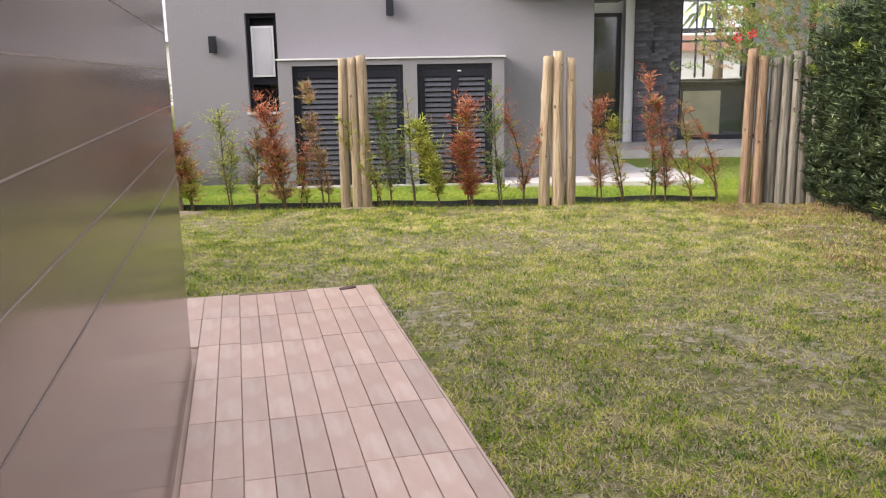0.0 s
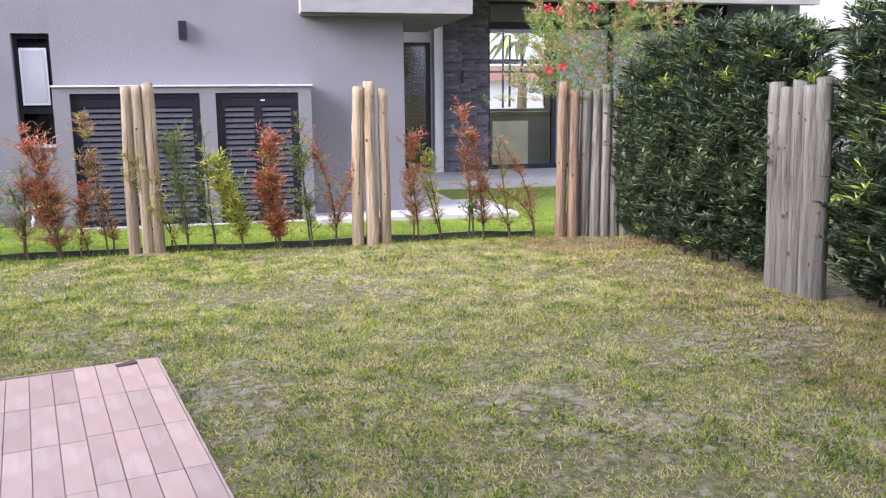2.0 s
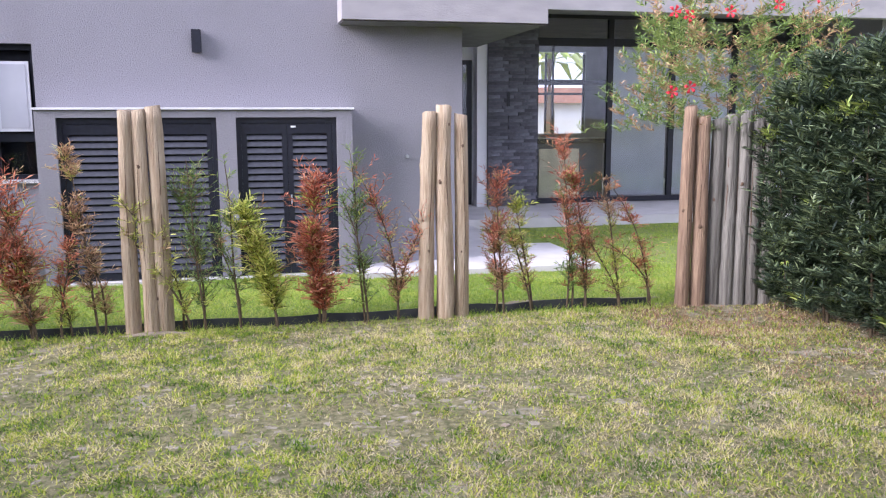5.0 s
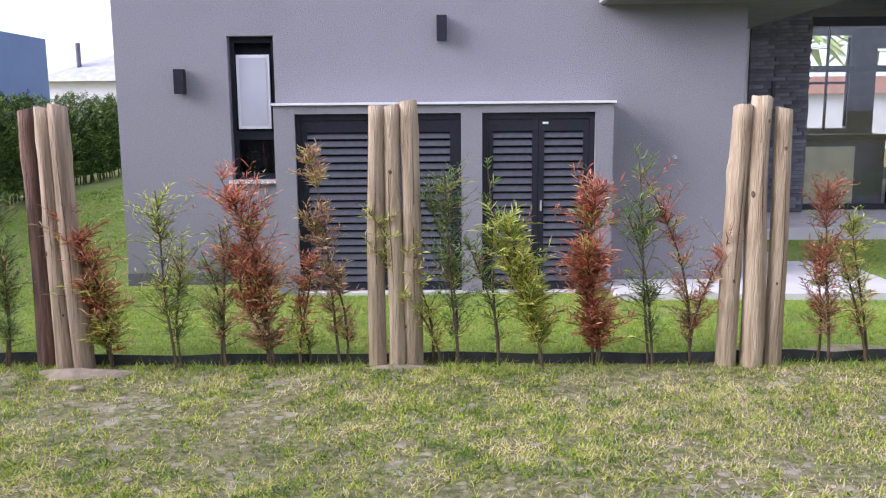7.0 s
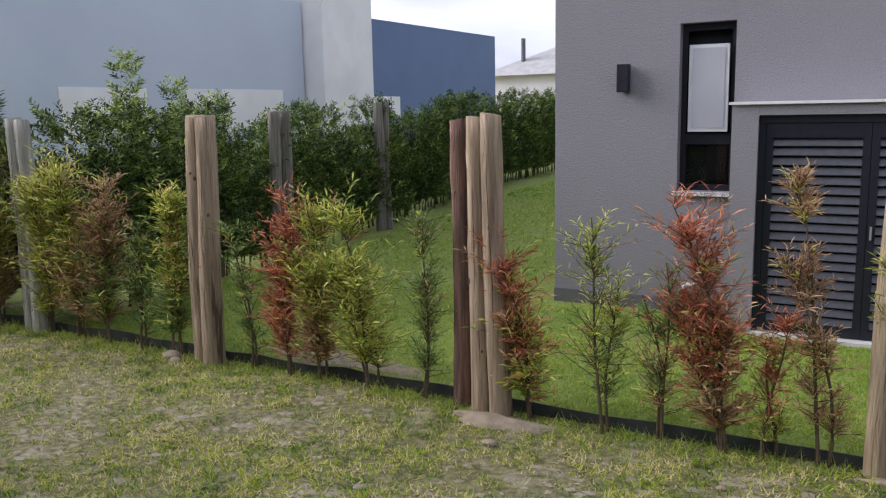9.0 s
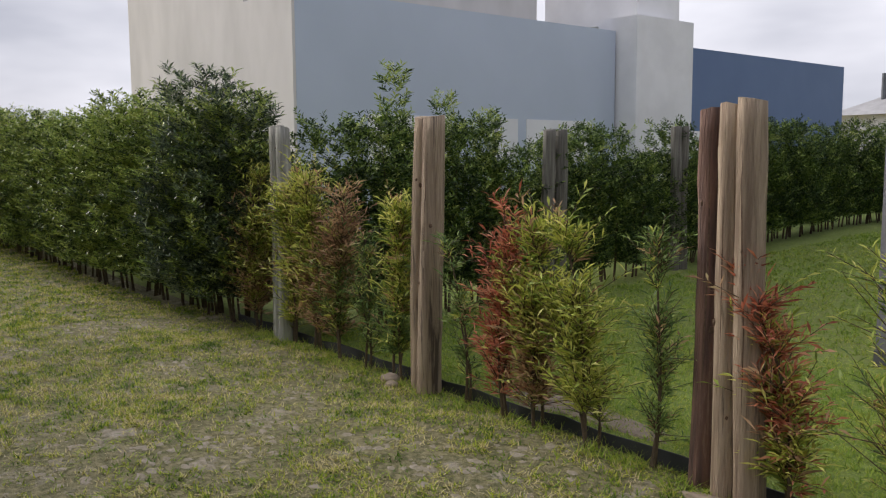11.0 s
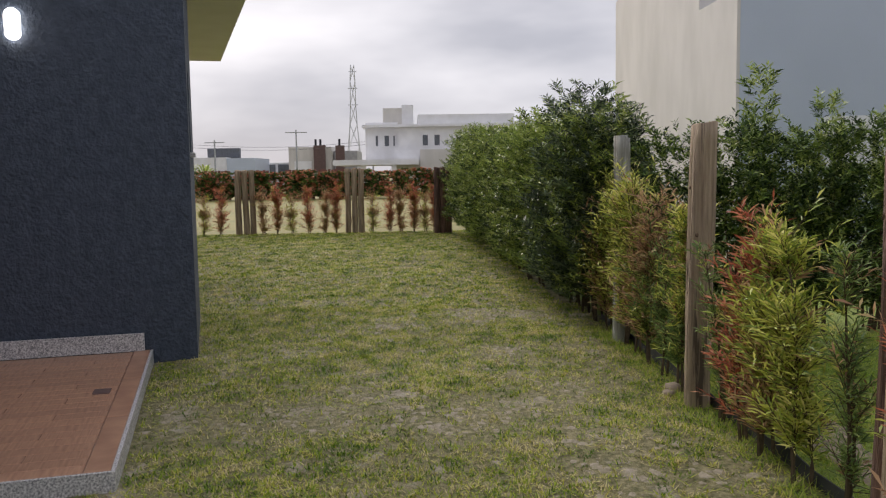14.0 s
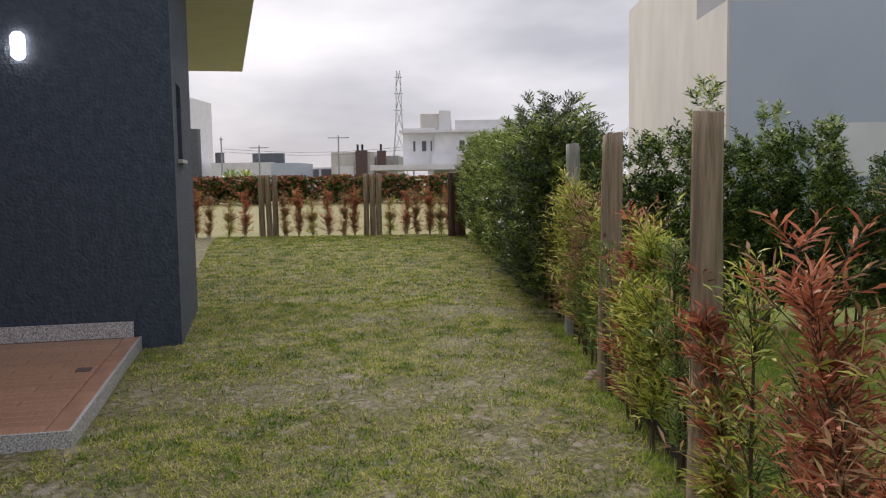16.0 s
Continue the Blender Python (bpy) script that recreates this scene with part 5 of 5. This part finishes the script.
def grass(name, n, x0, x1, y0, y1, material, hmin, hmax, w, seed, patchy=0.0, label="", tuft=6):
    np.random.seed(seed)
    m = n // tuft
    cx, cy = np.random.uniform(x0, x1, m), np.random.uniform(y0, y1, m)
    if patchy:
        p = np.array([patchiness(a, b) for a, b in zip(cx, cy)])
        keep = np.random.uniform(0, 1, m) < np.clip(0.80 + 1.15 * patchy * p, 0.2, 1.0)
        cx, cy = cx[keep], cy[keep]
    keep = ~on_patio(cx, cy)
    cx, cy = cx[keep], cy[keep]
    x = np.repeat(cx, tuft) + np.random.normal(0, 0.016, len(cx) * tuft)
    y = np.repeat(cy, tuft) + np.random.normal(0, 0.016, len(cx) * tuft)
    keep = ~on_patio(x, y)
    x, y = x[keep], y[keep]
    k = len(x)
    z = ground_z(x, y) - 0.004
    a = np.random.uniform(0, math.tau, k)
    lean = np.random.uniform(0.5, 2.1, k)
    h = np.random.uniform(hmin, hmax, k)
    wx, wy = np.cos(a + 1.57) * w, np.sin(a + 1.57) * w
    v = np.stack([np.stack([x - wx, y - wy, z], 1), np.stack([x + wx, y + wy, z], 1),
                  np.stack([x + np.cos(a) * h * lean, y + np.sin(a) * h * lean, z + h * (1.25 - 0.5 * lean)], 1)], 1).reshape(-1, 3)
    ob = new(name, fast_mesh(name, v, np.arange(k * 3).reshape(-1, 3), [material]))
    return tagged(ob, label, "grass", "", "stuff")


def bare_spots(n):
    """Small flat irregular spots of pale dry soil, thickest where the lawn is thin."""
    rnd = random.Random(17)
    verts, faces = [], []
    while len(faces) < n * 6:
        x, y = rnd.uniform(-9.0, 4.2), rnd.uniform(0.8, 9.2)
        p = patchiness(x, y) + 1.1 * noise.noise(Vector((x * 13, y * 13, 2)))
        if p > -0.2 - 0.9 * rnd.random() or on_patio(np.array([x]), np.array([y]))[0]:
            continue
        r, b = rnd.uniform(0.007, 0.034), len(verts)
        z = float(ground_z(x, y))
        verts.append((x, y, z + 0.006))
        for k in range(6):
            q = r * rnd.uniform(0.4, 1.5)
            verts.append((x + q * 1.3 * math.cos(k * math.tau / 6), y + q * math.sin(k * math.tau / 6), z - 0.001))
        faces += [(b, b + 1 + k, b + 1 + (k + 1) % 6) for k in range(6)]
    ob = new("bare_soil", fast_mesh("bare_soil", np.array(verts), np.array(faces), [M_bare]))
    tagged(ob, "small pale dry bare soil spots in the lawn", "soil", "", "stuff")


bare_spots(2000)
grass("grass_near", 760000, -9.0, 4.4, 0.8, 9.30, M_grass, 0.014, 0.040, 0.0046, 1, 1.0, "short patchy yellow-green lawn grass")
grass("grass_dry", 240000, 0.2, 4.4, 1.5, 9.25, M_dry, 0.010, 0.030, 0.0038, 11, 1.2, "dry straw-coloured lawn grass on the worn side")
grass("grass_dry_sparse", 110000, -9.0, 0.4, 1.5, 9.25, M_dry, 0.010, 0.028, 0.0036, 12, 1.6, "scattered dry straw-coloured lawn grass", 4)
grass("grass_far", 300000, -19.0, -8.8, 1.0, 9.1, M_grass, 0.016, 0.042, 0.007, 2, 0.3, "short yellow-green lawn grass further off")
grass("grass_edge", 9000, -8.0, 3.5, 9.12, 9.42, M_grass_n, 0.03, 0.10, 0.003, 3, 0.6, "longer grass tufts along the edging strip")
grass("grass_next_door", 170000, -7.0, 4.6, 9.40, 12.3, M_grass_n, 0.02, 0.05, 0.004, 4, 0.0, "green mown lawn grass next door")
grass("grass_next_door_far", 60000, -7.0, -3.85, 12.3, 22.0, M_grass_n, 0.02, 0.05, 0.006, 5, 0.0, "green mown lawn grass beside the house")
grass("grass_next_door_east", 60000, 3.9, 11.0, 9.4, 15.3, M_grass_n, 0.02, 0.05, 0.006, 6, 0.0, "green mown lawn grass before the terrace")
grass("leaf_litter", 34000, 3.1, 4.5, 2.0, 9.2, M_litter, 0.012, 0.042, 0.005, 7, 0.9, "red-brown fallen leaves under the side hedge", 2)
grass("leaf_litter_corner", 9000, 2.9, 4.3, 8.2, 9.3, M_litter, 0.012, 0.042, 0.005, 8, 0.9, "red-brown fallen leaves round the fence corner", 3)

# beyond the neighbour's garden, seen through the living room
garden_house = empty("garden_house", pose(0, 0, 0), "white house with a terracotta roof band beyond the neighbouring garden", "house")
part("wall", add_box(bmesh.new(), 2.0, 30.0, 40.0, 46.0, -0.3, 2.3), M_white, garden_house)
part("roof", add_box(bmesh.new(), 1.5, 30.5, 39.6, 46.4, 2.3, 3.0), M_terra, garden_house, "terracotta roof band")
# what stands behind the start and shows only in the neighbour's glass
low_house("house_across", "low white house with a terracotta band across the street", [
    ("wall", 10.0, -34.0, -26.0, 3.1, M_white), ("upper_wall", 9.9, -33.0, -25.5, 3.9, M_postl)])
for i, (x, y) in enumerate(((8.5, -14.0), (13.0, -17.0), (4.0, -22.0), (10.2, 31.0), (13.4, 33.0), (7.8, 34.0))):
    pm = empty("palm_tree", pose(x, y, 0), "green feather palm with a rough trunk in the street", "palm", "street palms")
    bm = bmesh.new()
    rnd = random.Random(i + 20)
    for k in range(44):
        a, el = rnd.uniform(0, 6.28), rnd.uniform(-0.2, 1.2)
        d = Vector((math.cos(a) * math.cos(el), math.sin(a) * math.cos(el), math.sin(el)))
        s = Vector((-math.sin(a), math.cos(a), 0)) * 0.16
        p0 = Vector((0, 0, 3.6))
        p1, p2 = p0 + d * 1.1, p0 + d * 1.9 - Vector((0, 0, 0.7))
        bm.faces.new([bm.verts.new(q) for q in (p0, p1 + s, p2, p1 - s)])
    part("fronds", bm, M_hedge2, pm)
    part("trunk", tube(bmesh.new(), [(0, 0, -0.1), (0.05, 0, 1.8), (0, 0, 3.65)], [0.22, 0.17, 0.14], 9), M_stem, pm)


# ---- pieces: patio tiles and slate ----
def shared_piece(name, sx, sy, sz, material, bevel=0.002):
    bm = add_box(bmesh.new(), -sx / 2, sx / 2, -sy / 2, sy / 2, 0, sz, bevel)
    me = bpy.data.meshes.new(name)
    bm.to_mesh(me)
    bm.free()
    me.materials.append(material)
    return me


slab_ob = bpy.data.objects["patio_slab"]
TW, TL = 0.107, 0.518
tile_me = shared_piece("tile", TW - 0.0028, TL - 0.004, 0.010, M_tile)
rnd = random.Random(5)
for j in range(11):
    for i in range(23):
        u, v = (i + 0.5) * TW, (j + 0.5) * TL + (0.0 if (i // 4) % 2 == 0 else 0.035)
        if u > 1.10 and v > 1.275 or v > 5.5 or (i > 14 and j > 2):
            continue
        t = new("tile", tile_me)
        t.parent = slab_ob
        t.matrix_basis = pose(u, v, 0.092 + rnd.uniform(-0.0006, 0.0006), rnd.uniform(-0.12, 0.12), rnd.uniform(-0.12, 0.12), 0 if rnd.random() < 0.6 else 180)
deck_ob = bpy.data.objects["patio_deck_slab"]
PW, PL = 0.118, 0.92
plank_me = shared_piece("plank", PW - 0.003, PL - 0.003, 0.008, M_deck, 0.0015)
edge_me = shared_piece("border_plank", PL - 0.003, PW - 0.003, 0.008, M_deck2, 0.0015)
u0, v0 = 3.22, -1.54
for k in range(3):
    t = new("border_plank", edge_me)
    t.parent = deck_ob
    t.matrix_basis = pose(u0 + (k + 0.5) * PL, v0 + PW / 2, 0.092)
for i in range(int(2.76 / PW)):
    off = -(i * 0.31) % PL
    for j in range(-1, 5):
        a, b = v0 + PW + j * PL + off, v0 + PW + (j + 1) * PL + off
        a, b = max(a, v0 + PW + 0.002), min(b, 2.2)
        if b - a < 0.05:
            continue
        t = new("plank", plank_me)
        t.parent = deck_ob
        t.matrix_basis = pose(u0 + (i + 0.5) * PW, (a + b) / 2, 0.092) @ Matrix.Diagonal((1, (b - a) / PL, 1, 1))

rnd = random.Random(8)
stones = [shared_piece("slate_block", w, d, h, M_stone, 0.003) for w, d, h in ((0.30, 0.05, 0.058), (0.22, 0.065, 0.058), (0.38, 0.045, 0.058), (0.26, 0.058, 0.058))]
widths = (0.30, 0.22, 0.38, 0.26)
z = 0.025
while z < 3.38:
    x = 4.09
    while x < 4.95:
        k = rnd.randrange(4)
        w = widths[k]
        s = min(1.0, (5.02 - x) / w)
        t = new("slate_block", stones[k])
        t.parent = pier
        t.matrix_basis = pose(x + w * s / 2, GY - 0.28 - 0.012 + rnd.uniform(-0.012, 0.006), z, 0, 0, rnd.uniform(-1, 1)) @ Matrix.Diagonal((s * 0.985, 1, 0.97, 1))
        x += w * s
    z += 0.06
